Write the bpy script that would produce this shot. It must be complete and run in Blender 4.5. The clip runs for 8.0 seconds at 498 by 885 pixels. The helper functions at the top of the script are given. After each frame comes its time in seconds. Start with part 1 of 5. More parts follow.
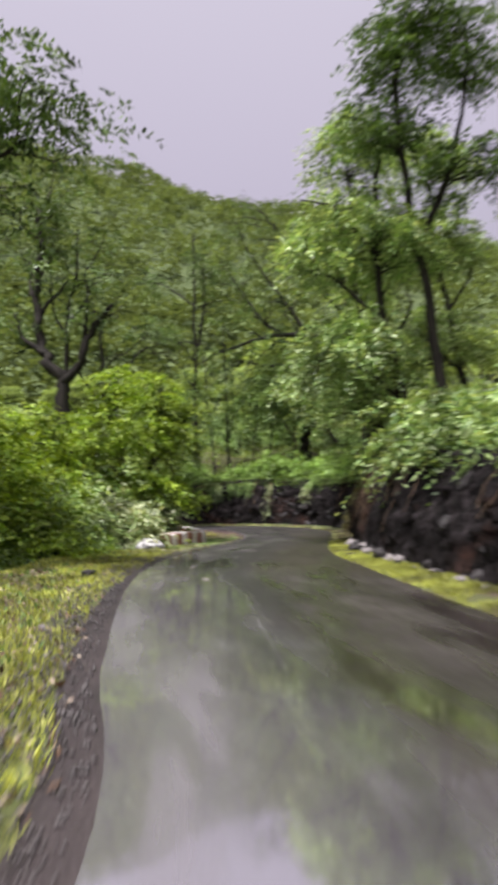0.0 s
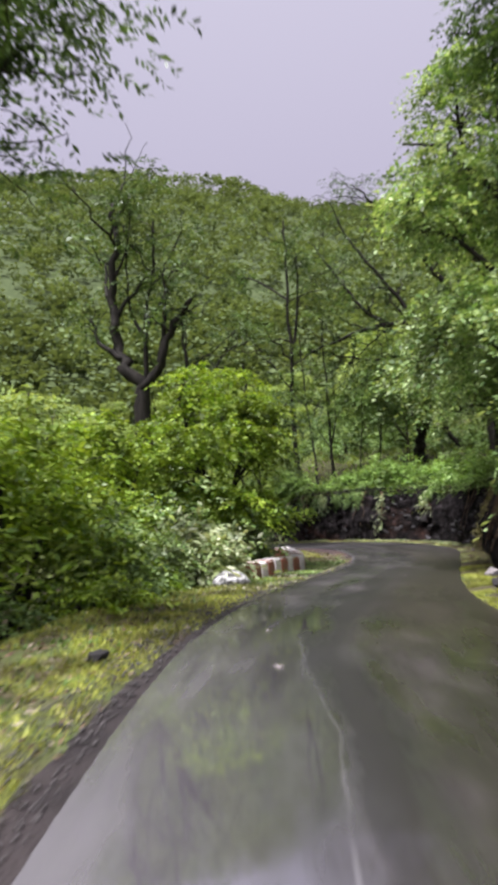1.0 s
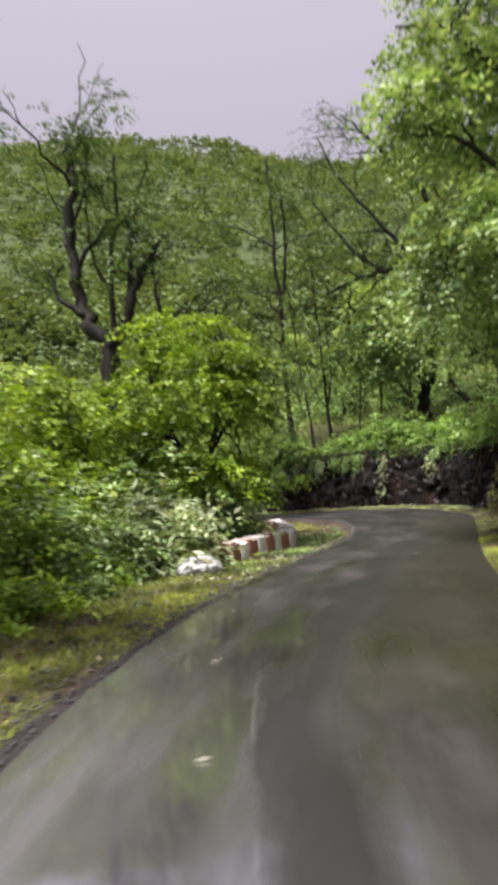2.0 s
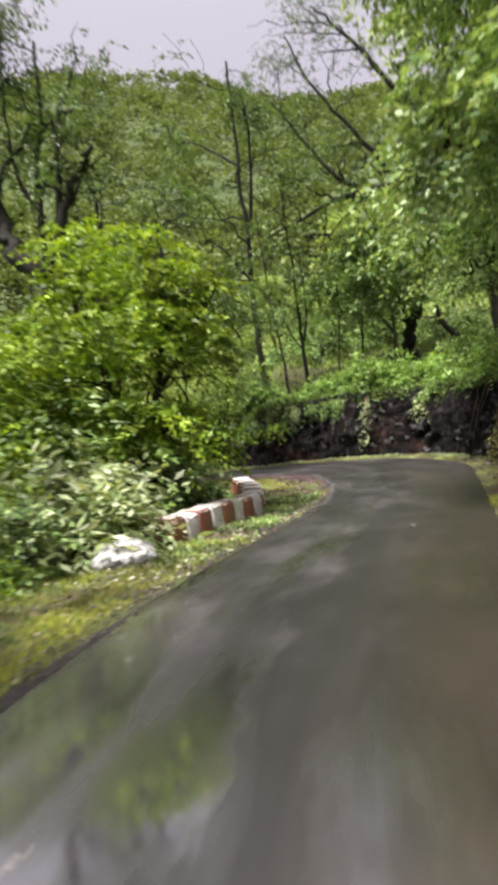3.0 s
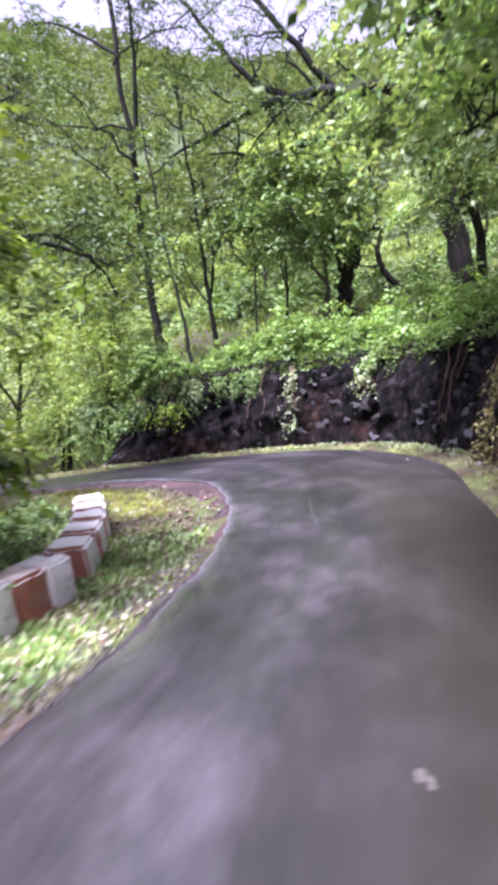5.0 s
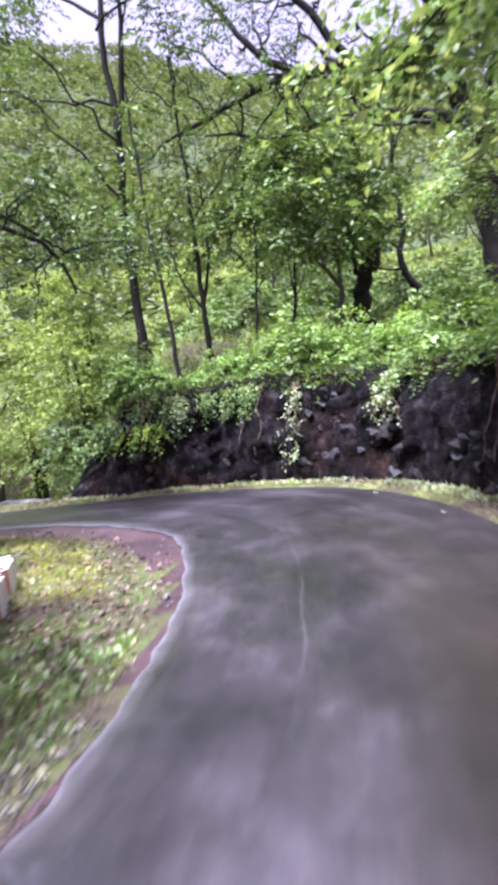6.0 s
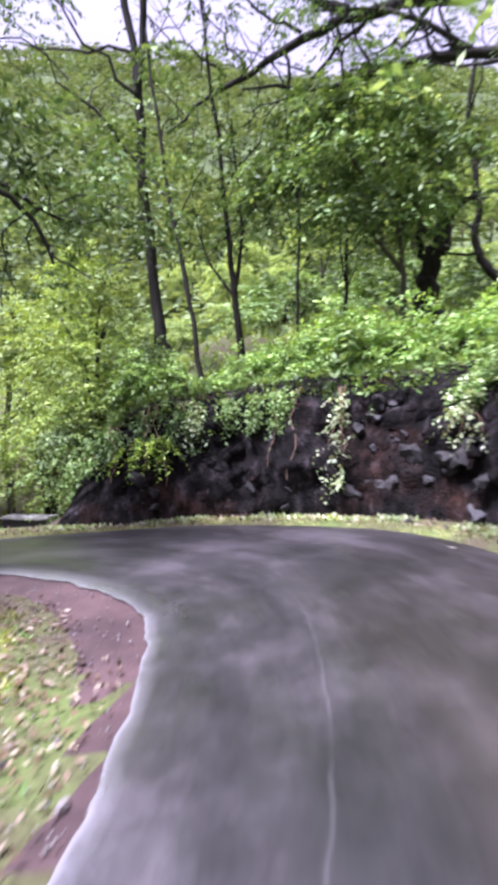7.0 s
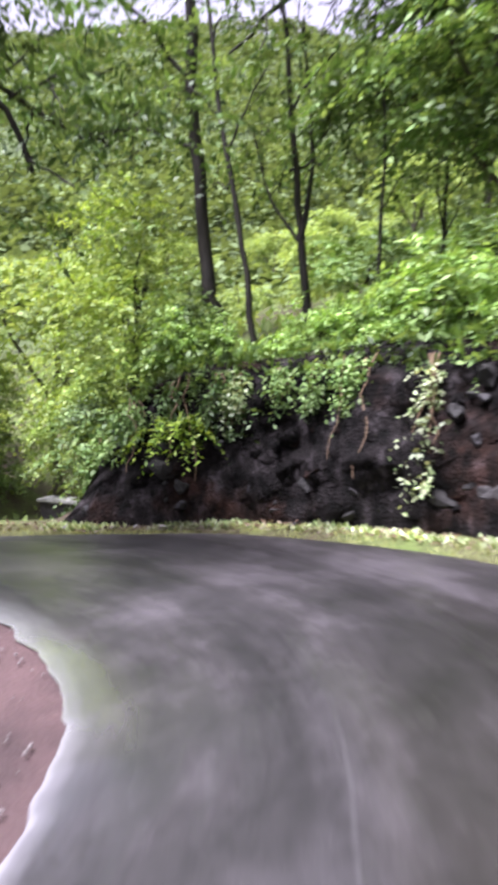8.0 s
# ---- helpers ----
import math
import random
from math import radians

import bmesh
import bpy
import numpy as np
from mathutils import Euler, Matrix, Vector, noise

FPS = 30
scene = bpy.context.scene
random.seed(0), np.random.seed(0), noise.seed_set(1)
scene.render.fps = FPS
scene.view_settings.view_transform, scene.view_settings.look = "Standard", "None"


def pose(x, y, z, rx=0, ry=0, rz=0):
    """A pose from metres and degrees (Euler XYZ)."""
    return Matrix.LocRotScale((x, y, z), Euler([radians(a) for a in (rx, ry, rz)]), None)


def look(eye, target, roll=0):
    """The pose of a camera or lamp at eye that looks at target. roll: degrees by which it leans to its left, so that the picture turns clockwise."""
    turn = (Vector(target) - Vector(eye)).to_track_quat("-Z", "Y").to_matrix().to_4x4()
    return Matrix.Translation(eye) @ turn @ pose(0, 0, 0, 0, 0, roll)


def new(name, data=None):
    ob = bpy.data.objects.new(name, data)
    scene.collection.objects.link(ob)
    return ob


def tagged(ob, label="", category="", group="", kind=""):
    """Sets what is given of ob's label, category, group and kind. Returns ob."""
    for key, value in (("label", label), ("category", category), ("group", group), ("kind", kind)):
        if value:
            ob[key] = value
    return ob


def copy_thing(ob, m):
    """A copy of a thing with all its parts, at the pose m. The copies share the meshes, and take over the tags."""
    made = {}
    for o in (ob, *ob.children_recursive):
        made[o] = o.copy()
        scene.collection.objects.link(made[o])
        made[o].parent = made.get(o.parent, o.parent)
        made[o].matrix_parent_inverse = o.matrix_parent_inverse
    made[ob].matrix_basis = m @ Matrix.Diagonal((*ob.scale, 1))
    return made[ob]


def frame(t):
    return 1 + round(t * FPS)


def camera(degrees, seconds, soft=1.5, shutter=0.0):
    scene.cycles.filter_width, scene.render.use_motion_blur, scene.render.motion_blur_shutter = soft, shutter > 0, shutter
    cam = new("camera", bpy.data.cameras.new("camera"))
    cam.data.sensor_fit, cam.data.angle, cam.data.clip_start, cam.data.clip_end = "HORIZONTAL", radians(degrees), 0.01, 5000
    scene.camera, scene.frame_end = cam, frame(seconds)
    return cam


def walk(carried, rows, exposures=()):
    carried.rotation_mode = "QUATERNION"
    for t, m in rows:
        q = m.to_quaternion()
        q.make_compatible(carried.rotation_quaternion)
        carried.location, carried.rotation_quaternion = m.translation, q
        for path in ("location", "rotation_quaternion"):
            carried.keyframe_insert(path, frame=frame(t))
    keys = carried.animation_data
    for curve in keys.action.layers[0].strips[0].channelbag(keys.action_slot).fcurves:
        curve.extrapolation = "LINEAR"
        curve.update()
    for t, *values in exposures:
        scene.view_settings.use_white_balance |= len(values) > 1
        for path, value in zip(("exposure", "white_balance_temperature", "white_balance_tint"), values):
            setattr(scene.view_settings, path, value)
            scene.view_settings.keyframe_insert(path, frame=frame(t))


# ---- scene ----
cam = camera(43.0, 8.0, 4.4, 0.8)
PATH = [
    (0, (0.0, 0.0, 1.372), (-0.366, 1.959, 1.539), -0.2),
    (0.5, (-0.159, 1.781, 1.529), (-0.742, 3.687, 1.695), -1.0),
    (1, (-0.477, 3.51, 1.637), (-1.172, 5.375, 1.832), -1.8),
    (2.5, (-1.061, 7.556, 1.605), (-1.755, 9.432, 1.613), -5.2),
    (3, (-1.376, 9.143, 1.607), (-2.045, 11.027, 1.538), -5.9),
    (3.5, (-1.597, 10.677, 1.622), (-2.227, 12.572, 1.498), -6.2),
    (4, (-1.847, 12.299, 1.591), (-2.419, 14.209, 1.435), -6.4),
    (4.5, (-2.083, 13.94, 1.58), (-2.597, 15.866, 1.412), -6.5),
    (5, (-2.213, 15.486, 1.551), (-2.686, 17.422, 1.381), -6.7),
    (6.5, (-2.654, 20.187, 1.663), (-3.221, 22.102, 1.565), -4.8),
    (7, (-2.928, 21.74, 1.689), (-3.587, 23.626, 1.594), -4.3),
    (7.5, (-3.137, 23.184, 1.615), (-3.908, 25.026, 1.51), -3.6),
    (8, (-3.484, 24.477, 1.592), (-4.386, 26.256, 1.446), -2.9),
]
walk(cam, [(t, look(eye, target, roll)) for t, eye, target, roll in PATH],
     [(0, 0.20, 6550, 15), (1, 0.19, 6300, 16), (2.5, 0.27, 6800, 10), (3.5, 0.66, 6750, 14), (4, 0.80, 6150, 29), (4.5, 1.03, 5900, 31), (5, 1.13, 5600, 34), (6.5, 1.08, 5520, 35), (8, 1.13, 5950, 22)])

# ---- world, sun, exposure ----
world = bpy.data.worlds.new("overcast_sky")
scene.world = world
world.use_nodes = True
wn, wl = world.node_tree.nodes, world.node_tree.links
sky = wn.new("ShaderNodeTexSky")
sky.sky_type, sky.sun_disc = "NISHITA", False
sky.sun_elevation, sky.sun_rotation = radians(71), radians(-147)
sky.dust_density, sky.air_density = 4.0, 1.5
cloud = wn.new("ShaderNodeMix")
cloud.data_type = "RGBA"
cloud.inputs["Factor"].default_value = 0.93
dim = wn.new("ShaderNodeVectorMath")
dim.operation = "SCALE"
dim.inputs["Scale"].default_value = 0.12
wl.new(sky.outputs["Color"], dim.inputs[0])
wl.new(dim.outputs[0], cloud.inputs[6])
# an overcast sky is brightest overhead
wc = wn.new("ShaderNodeTexCoord")
ws = wn.new("ShaderNodeSeparateXYZ")
wl.new(wc.outputs["Generated"], ws.inputs[0])
wr = wn.new("ShaderNodeValToRGB")
wr.color_ramp.elements[0].position, wr.color_ramp.elements[0].color = 0.0, (0.33, 0.315, 0.375, 1)
wr.color_ramp.elements[1].position, wr.color_ramp.elements[1].color = 1.0, (0.70, 0.68, 0.76, 1)
mid_sky = wr.color_ramp.elements.new(0.45)
mid_sky.color = (0.50, 0.47, 0.57, 1)
wl.new(ws.outputs[2], wr.inputs["Fac"])
wl.new(wr.outputs["Color"], cloud.inputs[7])
wl.new(cloud.outputs[2], wn["Background"].inputs["Color"])
wn["Background"].inputs["Strength"].default_value = 1.0

sun = new("sun", bpy.data.lights.new("sun", "SUN"))
sun.data.energy, sun.data.angle, sun.data.color = 7.4, radians(16), (1.0, 0.99, 0.96)
sun.matrix_world = look((-11, -17, 60), (0, 0, 0))

# ---- materials ----


def mat(name, rough=0.8, spec=0.4):
    m = bpy.data.materials.new(name)
    m.use_nodes = True
    b = m.node_tree.nodes["Principled BSDF"]
    b.inputs["Roughness"].default_value = rough
    b.inputs["Specular IOR Level"].default_value = spec
    return m, m.node_tree.nodes, m.node_tree.links, b


def noise_node(n, l, scale, detail=4.0, rough=0.55, vec=None, stretch=None):
    t = n.new("ShaderNodeTexNoise")
    t.inputs["Scale"].default_value = scale
    t.inputs["Detail"].default_value = detail
    t.inputs["Roughness"].default_value = rough
    if vec is None:
        c = n.new("ShaderNodeTexCoord")
        vec = c.outputs["Object"]
    if stretch:
        mp = n.new("ShaderNodeMapping")
        mp.inputs["Scale"].default_value = stretch
        l.new(vec, mp.inputs["Vector"])
        vec = mp.outputs[0]
    l.new(vec, t.inputs["Vector"])
    return t.outputs["Fac"]


def ramp(n, l, fac, stops):
    r = n.new("ShaderNodeValToRGB")
    e = r.color_ramp.elements
    while len(e) < len(stops):
        e.new(0.5)
    for k, (p, c) in enumerate(stops):
        e[k].position = p
        e[k].color = (*c, 1) if isinstance(c, tuple) else (c, c, c, 1)
    l.new(fac, r.inputs["Fac"])
    return r.outputs["Color"]


def mixed(n, l, fac, a, b, how="MIX"):
    x = n.new("ShaderNodeMix")
    x.data_type, x.blend_type = "RGBA", how
    for sock, v in ((x.inputs["Factor"], fac), (x.inputs[6], a), (x.inputs[7], b)):
        if isinstance(v, (int, float)):
            sock.default_value = v if sock.name == "Factor" else (v, v, v, 1)
        elif isinstance(v, tuple):
            sock.default_value = (*v, 1)
        else:
            l.new(v, sock)
    return x.outputs[2]


def bump(n, l, b, height, strength, distance):
    u = n.new("ShaderNodeBump")
    u.inputs["Strength"].default_value, u.inputs["Distance"].default_value = strength, distance
    l.new(height, u.inputs["Height"])
    l.new(u.outputs[0], b.inputs["Normal"])


def leaf_mat(name, dark, mid, light, trans=0.35, rough=0.38, spec=0.32, grain=0.9, swing=1.0):
    m, n, l, b = mat(name, rough, spec)
    g = n.new("ShaderNodeNewGeometry")
    col = ramp(n, l, g.outputs["Random Per Island"], [(0.0, dark), (0.5, mid), (1.0, light)])
    # clump-scale noise paints lit and shaded patches into the leaf colour
    clump_shading = ramp(n, l, noise_node(n, l, grain, 2), [(0.34, 1 - 0.65 * swing), (0.50, 0.94), (0.66, 1 + 0.55 * swing)])
    col = mixed(n, l, 1.0, col, clump_shading, "MULTIPLY")
    l.new(col, b.inputs["Base Color"])
    t = n.new("ShaderNodeBsdfTranslucent")
    warm = mixed(n, l, 1.0, col, (1.25, 1.15, 0.5), "MULTIPLY")
    l.new(warm, t.inputs["Color"])
    s = n.new("ShaderNodeMixShader")
    s.inputs[0].default_value = trans
    l.new(b.outputs[0], s.inputs[1])
    l.new(t.outputs[0], s.inputs[2])
    l.new(s.outputs[0], n["Material Output"].inputs["Surface"])
    return m


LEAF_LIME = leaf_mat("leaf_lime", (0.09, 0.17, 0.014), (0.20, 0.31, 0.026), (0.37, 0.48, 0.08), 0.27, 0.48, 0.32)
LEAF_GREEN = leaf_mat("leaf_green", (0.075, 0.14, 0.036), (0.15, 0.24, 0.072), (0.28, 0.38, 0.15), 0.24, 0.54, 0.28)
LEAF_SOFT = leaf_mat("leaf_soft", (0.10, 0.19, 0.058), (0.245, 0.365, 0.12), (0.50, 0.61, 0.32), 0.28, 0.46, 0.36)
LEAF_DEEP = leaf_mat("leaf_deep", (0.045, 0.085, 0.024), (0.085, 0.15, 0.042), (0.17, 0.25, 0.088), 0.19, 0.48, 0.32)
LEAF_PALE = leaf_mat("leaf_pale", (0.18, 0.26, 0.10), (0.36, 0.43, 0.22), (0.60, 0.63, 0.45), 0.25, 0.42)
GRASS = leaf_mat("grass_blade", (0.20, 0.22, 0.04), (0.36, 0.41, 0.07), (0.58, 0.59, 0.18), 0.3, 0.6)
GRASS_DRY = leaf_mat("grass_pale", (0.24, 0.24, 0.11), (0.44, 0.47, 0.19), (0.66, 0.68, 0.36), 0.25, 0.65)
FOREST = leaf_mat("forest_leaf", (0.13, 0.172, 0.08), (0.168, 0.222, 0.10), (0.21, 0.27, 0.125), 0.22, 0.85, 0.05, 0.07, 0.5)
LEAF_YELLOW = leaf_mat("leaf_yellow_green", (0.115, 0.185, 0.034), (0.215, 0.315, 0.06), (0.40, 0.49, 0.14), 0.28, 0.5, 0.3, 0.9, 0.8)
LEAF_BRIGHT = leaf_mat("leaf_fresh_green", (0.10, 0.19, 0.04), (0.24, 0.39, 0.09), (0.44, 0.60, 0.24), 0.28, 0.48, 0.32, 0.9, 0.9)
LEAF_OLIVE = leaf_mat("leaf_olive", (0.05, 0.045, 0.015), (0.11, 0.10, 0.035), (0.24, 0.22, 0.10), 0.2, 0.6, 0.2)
# paler green: hazy brightness of the hillside put into the leaf colour
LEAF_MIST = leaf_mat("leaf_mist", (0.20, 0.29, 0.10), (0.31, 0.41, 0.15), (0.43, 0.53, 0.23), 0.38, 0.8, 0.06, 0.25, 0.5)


def bark_mat(name, a, c):
    m, n, l, b = mat(name, 0.75, 0.15)
    f = noise_node(n, l, 7, 6, 0.65, stretch=(1, 1, 0.22))
    l.new(ramp(n, l, f, [(0.3, a), (0.7, c)]), b.inputs["Base Color"])
    bump(n, l, b, f, 0.6, 0.02)
    return m


BARK = bark_mat("wet_bark", (0.009, 0.008, 0.007), (0.042, 0.036, 0.031))
BARK_GREY = bark_mat("grey_bark", (0.04, 0.035, 0.03), (0.14, 0.12, 0.10))


def road_mat():
    m, n, l, b = mat("wet_asphalt", 0.3, 1.0)
    uv = n.new("ShaderNodeUVMap").outputs[0]
    grain = noise_node(n, l, 90, 3, 0.6)
    blotch = noise_node(n, l, 1.0, 6, 0.62, vec=uv, stretch=(1.1, 0.62, 1))
    track = noise_node(n, l, 1.0, 4, 0.55, vec=uv, stretch=(1.25, 0.11, 1))
    col = ramp(n, l, blotch, [(0.34, (0.010, 0.009, 0.009)), (0.50, (0.028, 0.024, 0.026)), (0.66, (0.066, 0.057, 0.064))])
    col = mixed(n, l, 1.0, col, ramp(n, l, track, [(0.36, 0.48), (0.64, 1.28)]), "MULTIPLY")
    col = mixed(n, l, 1.0, col, ramp(n, l, grain, [(0.35, 0.75), (0.65, 1.25)]), "MULTIPLY")
    # pale worn tar joint that wanders along the middle
    sep = n.new("ShaderNodeSeparateXYZ")
    l.new(uv, sep.inputs[0])

    def calc(op, p, q=None):
        k = n.new("ShaderNodeMath")
        k.operation = op
        for i, v in enumerate((p, q)):
            if v is None:
                continue
            if isinstance(v, (int, float)):
                k.inputs[i].default_value = v
            else:
                l.new(v, k.inputs[i])
        return k.outputs[0]

    run = calc("MULTIPLY", calc("SUBTRACT", sep.outputs[1], 62.0), 1 / 30)
    centre = ramp(n, l, run, [((v - 62) / 30, a / 2) for v, a in ((62, 1.2), (65.8, 1.5), (68.2, 1.64), (71, 1.28), (75.7, 1.5), (78.2, 1.3), (82, 1.10), (85, 1.16), (87.5, 1.40), (89, 1.55))])
    wob = calc("MULTIPLY", calc("SUBTRACT", noise_node(n, l, 1.0, 3, 0.6, vec=uv, stretch=(0.02, 1.2, 1)), 0.5), 0.10)
    off = calc("ABSOLUTE", calc("ADD", calc("SUBTRACT", sep.outputs[0], calc("MULTIPLY", centre, 2.0)), wob))
    line = ramp(n, l, off, [(0.004, 1.0), (0.022, 0.0)])
    there = ramp(n, l, run, [(0.09, 0.0), (0.14, 0.22), (0.26, 0.18), (0.35, 0.0), (0.68, 0.0), (0.74, 0.08), (0.86, 0.05), (0.92, 0.0)])
    gap = ramp(n, l, noise_node(n, l, 0.9, 3, vec=uv, stretch=(0.05, 1, 1)), [(0.36, 0.15), (0.58, 1.0)])
    line = mixed(n, l, 1.0, mixed(n, l, 1.0, line, gap, "MULTIPLY"), there, "MULTIPLY")
    col = mixed(n, l, line, col, (0.40, 0.385, 0.40))
    # browner, duller outer wheel track before the bend
    fade = calc("MULTIPLY", calc("SUBTRACT", 90.0, sep.outputs[1]), 0.15)
    lane = calc("SUBTRACT", calc("ADD", sep.outputs[0], calc("MULTIPLY", calc("SUBTRACT", track, 0.5), 1.6)), 1.35)
    begin = calc("MAXIMUM", calc("MULTIPLY", calc("SUBTRACT", sep.outputs[1], 68.0), 0.25), 0.6)
    brown_lane = calc("MINIMUM", calc("MAXIMUM", calc("MINIMUM", calc("MINIMUM", lane, fade), begin), 0.0), 1.0)
    col = mixed(n, l, brown_lane, col, mixed(n, l, 0.6, mixed(n, l, 1.0, col, (0.62, 0.56, 0.42), "MULTIPLY"), (0.024, 0.019, 0.012)))
    # pale rim along the inner edge of the bend: bright sky reflection painted on
    rim = calc("ADD", sep.outputs[0], calc("MULTIPLY", calc("SUBTRACT", noise_node(n, l, 2.2, 4, 0.6, vec=uv), 0.5), 0.13))
    rim = ramp(n, l, rim, [(0.01, 0.80), (0.04, 0.34), (0.14, 0.0)])
    rim = calc("MULTIPLY", rim, calc("MINIMUM", calc("MAXIMUM", calc("MULTIPLY", calc("SUBTRACT", sep.outputs[1], 79.0), 0.16), 0.0), 1.0))
    col = mixed(n, l, rim, col, (0.23, 0.215, 0.235))
    # pale band over the wet inner edge at the turn, painted as reflected sky
    turn_sheen = ramp(n, l, calc("ADD", sep.outputs[0], calc("MULTIPLY", calc("SUBTRACT", blotch, 0.5), 0.5)), [(0.05, 0.42), (0.32, 0.0)])
    turn_sheen = calc("MULTIPLY", turn_sheen, calc("MINIMUM", calc("MAXIMUM", calc("MULTIPLY", calc("SUBTRACT", sep.outputs[1], 88.2), 0.4), 0.0), 1.0))
    col = mixed(n, l, turn_sheen, col, (0.22, 0.212, 0.23))
    # pale inner lane before the bend: the wet road's sky reflection painted into the colour
    lane_sheen = calc("ADD", sep.outputs[0], calc("MULTIPLY", calc("SUBTRACT", blotch, 0.5), 2.6))
    lane_sheen = ramp(n, l, calc("MULTIPLY", lane_sheen, 0.25), [(0.14, 0.85), (0.50, 0.0)])
    lane_sheen = calc("MULTIPLY", lane_sheen, calc("MINIMUM", calc("MAXIMUM", calc("MULTIPLY", calc("SUBTRACT", 75.0, sep.outputs[1]), 0.11), 0.0), 1.0))
    col = mixed(n, l, lane_sheen, col, (0.15, 0.137, 0.155))
    # dark strip of newer tar beside the joint, before the bend
    beside = calc("SUBTRACT", calc("ADD", calc("SUBTRACT", sep.outputs[0], calc("MULTIPLY", centre, 2.0)), wob), calc("MULTIPLY", calc("SUBTRACT", blotch, 0.5), 0.7))
    tar = ramp(n, l, beside, [(0.04, 0.0), (0.14, 0.8), (0.42, 0.8), (0.62, 0.0)])
    tar = calc("MULTIPLY", tar, ramp(n, l, run, [(0.08, 0.0), (0.20, 1.0), (0.50, 0.8), (0.62, 0.0)]))
    col = mixed(n, l, tar, col, (0.010, 0.009, 0.008))
    l.new(col, b.inputs["Base Color"])
    # standing water before the bend and along its inner edge, drier asphalt elsewhere
    wet = noise_node(n, l, 1.0, 4, 0.55, vec=uv, stretch=(1.3, 0.26, 1))
    damp = calc("SUBTRACT", 1.0, calc("MULTIPLY", calc("SUBTRACT", sep.outputs[1], 71.0), 0.13))
    edge = calc("SUBTRACT", 0.45, calc("MULTIPLY", sep.outputs[0], 0.8))
    film = calc("MAXIMUM", calc("MINIMUM", damp, 1.0), edge)
    dry = calc("ADD", calc("ADD", calc("MULTIPLY", calc("SUBTRACT", wet, 0.5), 1.7), 0.5), calc("MULTIPLY", calc("MAXIMUM", film, 0.0), -0.28))
    dry = calc("MAXIMUM", dry, calc("MULTIPLY", calc("SUBTRACT", 1.0, calc("MINIMUM", calc("MAXIMUM", film, 0.0), 1.0)), 0.38))
    dry = calc("ADD", calc("ADD", dry, calc("MULTIPLY", brown_lane, 0.26)), calc("MULTIPLY", tar, 0.3))
    l.new(ramp(n, l, dry, [(0.24, 1.0), (0.36, 0.40), (0.54, 0.14)]), b.inputs["Specular IOR Level"])
    l.new(ramp(n, l, dry, [(0.10, 0.06), (0.24, 0.15), (0.36, 0.30), (0.58, 0.46)]), b.inputs["Roughness"])
    # a film of water over the inner lanes before the bend, thin along the inner edge of the bend
    pool = calc("MINIMUM", calc("MAXIMUM", calc("MULTIPLY", calc("SUBTRACT", 72.8, sep.outputs[1]), 0.15), 0.0), 1.0)
    lanes = ramp(n, l, calc("MULTIPLY", calc("ADD", sep.outputs[0], calc("MULTIPLY", calc("SUBTRACT", blotch, 0.5), 1.6)), 0.25), [(0.36, 1.0), (0.60, 0.12)])
    strip_wet = ramp(n, l, sep.outputs[0], [(0.05, 0.45), (0.50, 0.0)])
    water = calc("MAXIMUM", calc("MULTIPLY", pool, lanes), strip_wet)
    water = calc("MULTIPLY", water, ramp(n, l, wet, [(0.38, 1.0), (0.64, 0.55)]))
    water = calc("MULTIPLY", water, ramp(n, l, track, [(0.38, 0.4), (0.58, 1.0)]))
    water = calc("MULTIPLY", water, calc("SUBTRACT", 1.0, calc("MULTIPLY", tar, 0.8)))
    l.new(water, b.inputs["Coat Weight"])
    b.inputs["Coat Roughness"].default_value, b.inputs["Coat IOR"].default_value = 0.05, 3.0
    bump(n, l, b, mixed(n, l, 0.7, grain, blotch), 0.03, 0.008)
    b.inputs["IOR"].default_value = 2.5
    return m


ROAD = road_mat()


def earth_mat():
    m, n, l, b = mat("ground_soil", 0.9, 0.08)
    a = noise_node(n, l, 0.9, 6, 0.6)
    f = noise_node(n, l, 14, 5, 0.65)
    col = ramp(n, l, a, [(0.38, (0.080, 0.060, 0.046)), (0.50, (0.085, 0.085, 0.042)), (0.66, (0.10, 0.13, 0.042))])
    col = mixed(n, l, 1.0, col, ramp(n, l, f, [(0.3, 0.6), (0.7, 1.3)]), "MULTIPLY")
    # mossy floor of the woods away from the road
    far = n.new("ShaderNodeVectorMath")
    far.operation = "LENGTH"
    place = n.new("ShaderNodeTexCoord")
    l.new(place.outputs["Object"], far.inputs[0])
    away = n.new("ShaderNodeMapRange")
    away.inputs["From Min"].default_value, away.inputs["From Max"].default_value = 48, 75
    l.new(far.outputs["Value"], away.inputs["Value"])
    col = mixed(n, l, away.outputs[0], col, mixed(n, l, 1.0, ramp(n, l, a, [(0.35, (0.05, 0.07, 0.03)), (0.65, (0.09, 0.115, 0.05))]), ramp(n, l, f, [(0.3, 0.8), (0.7, 1.2)]), "MULTIPLY"))
    l.new(col, b.inputs["Base Color"])
    bump(n, l, b, f, 0.6, 0.04)
    return m


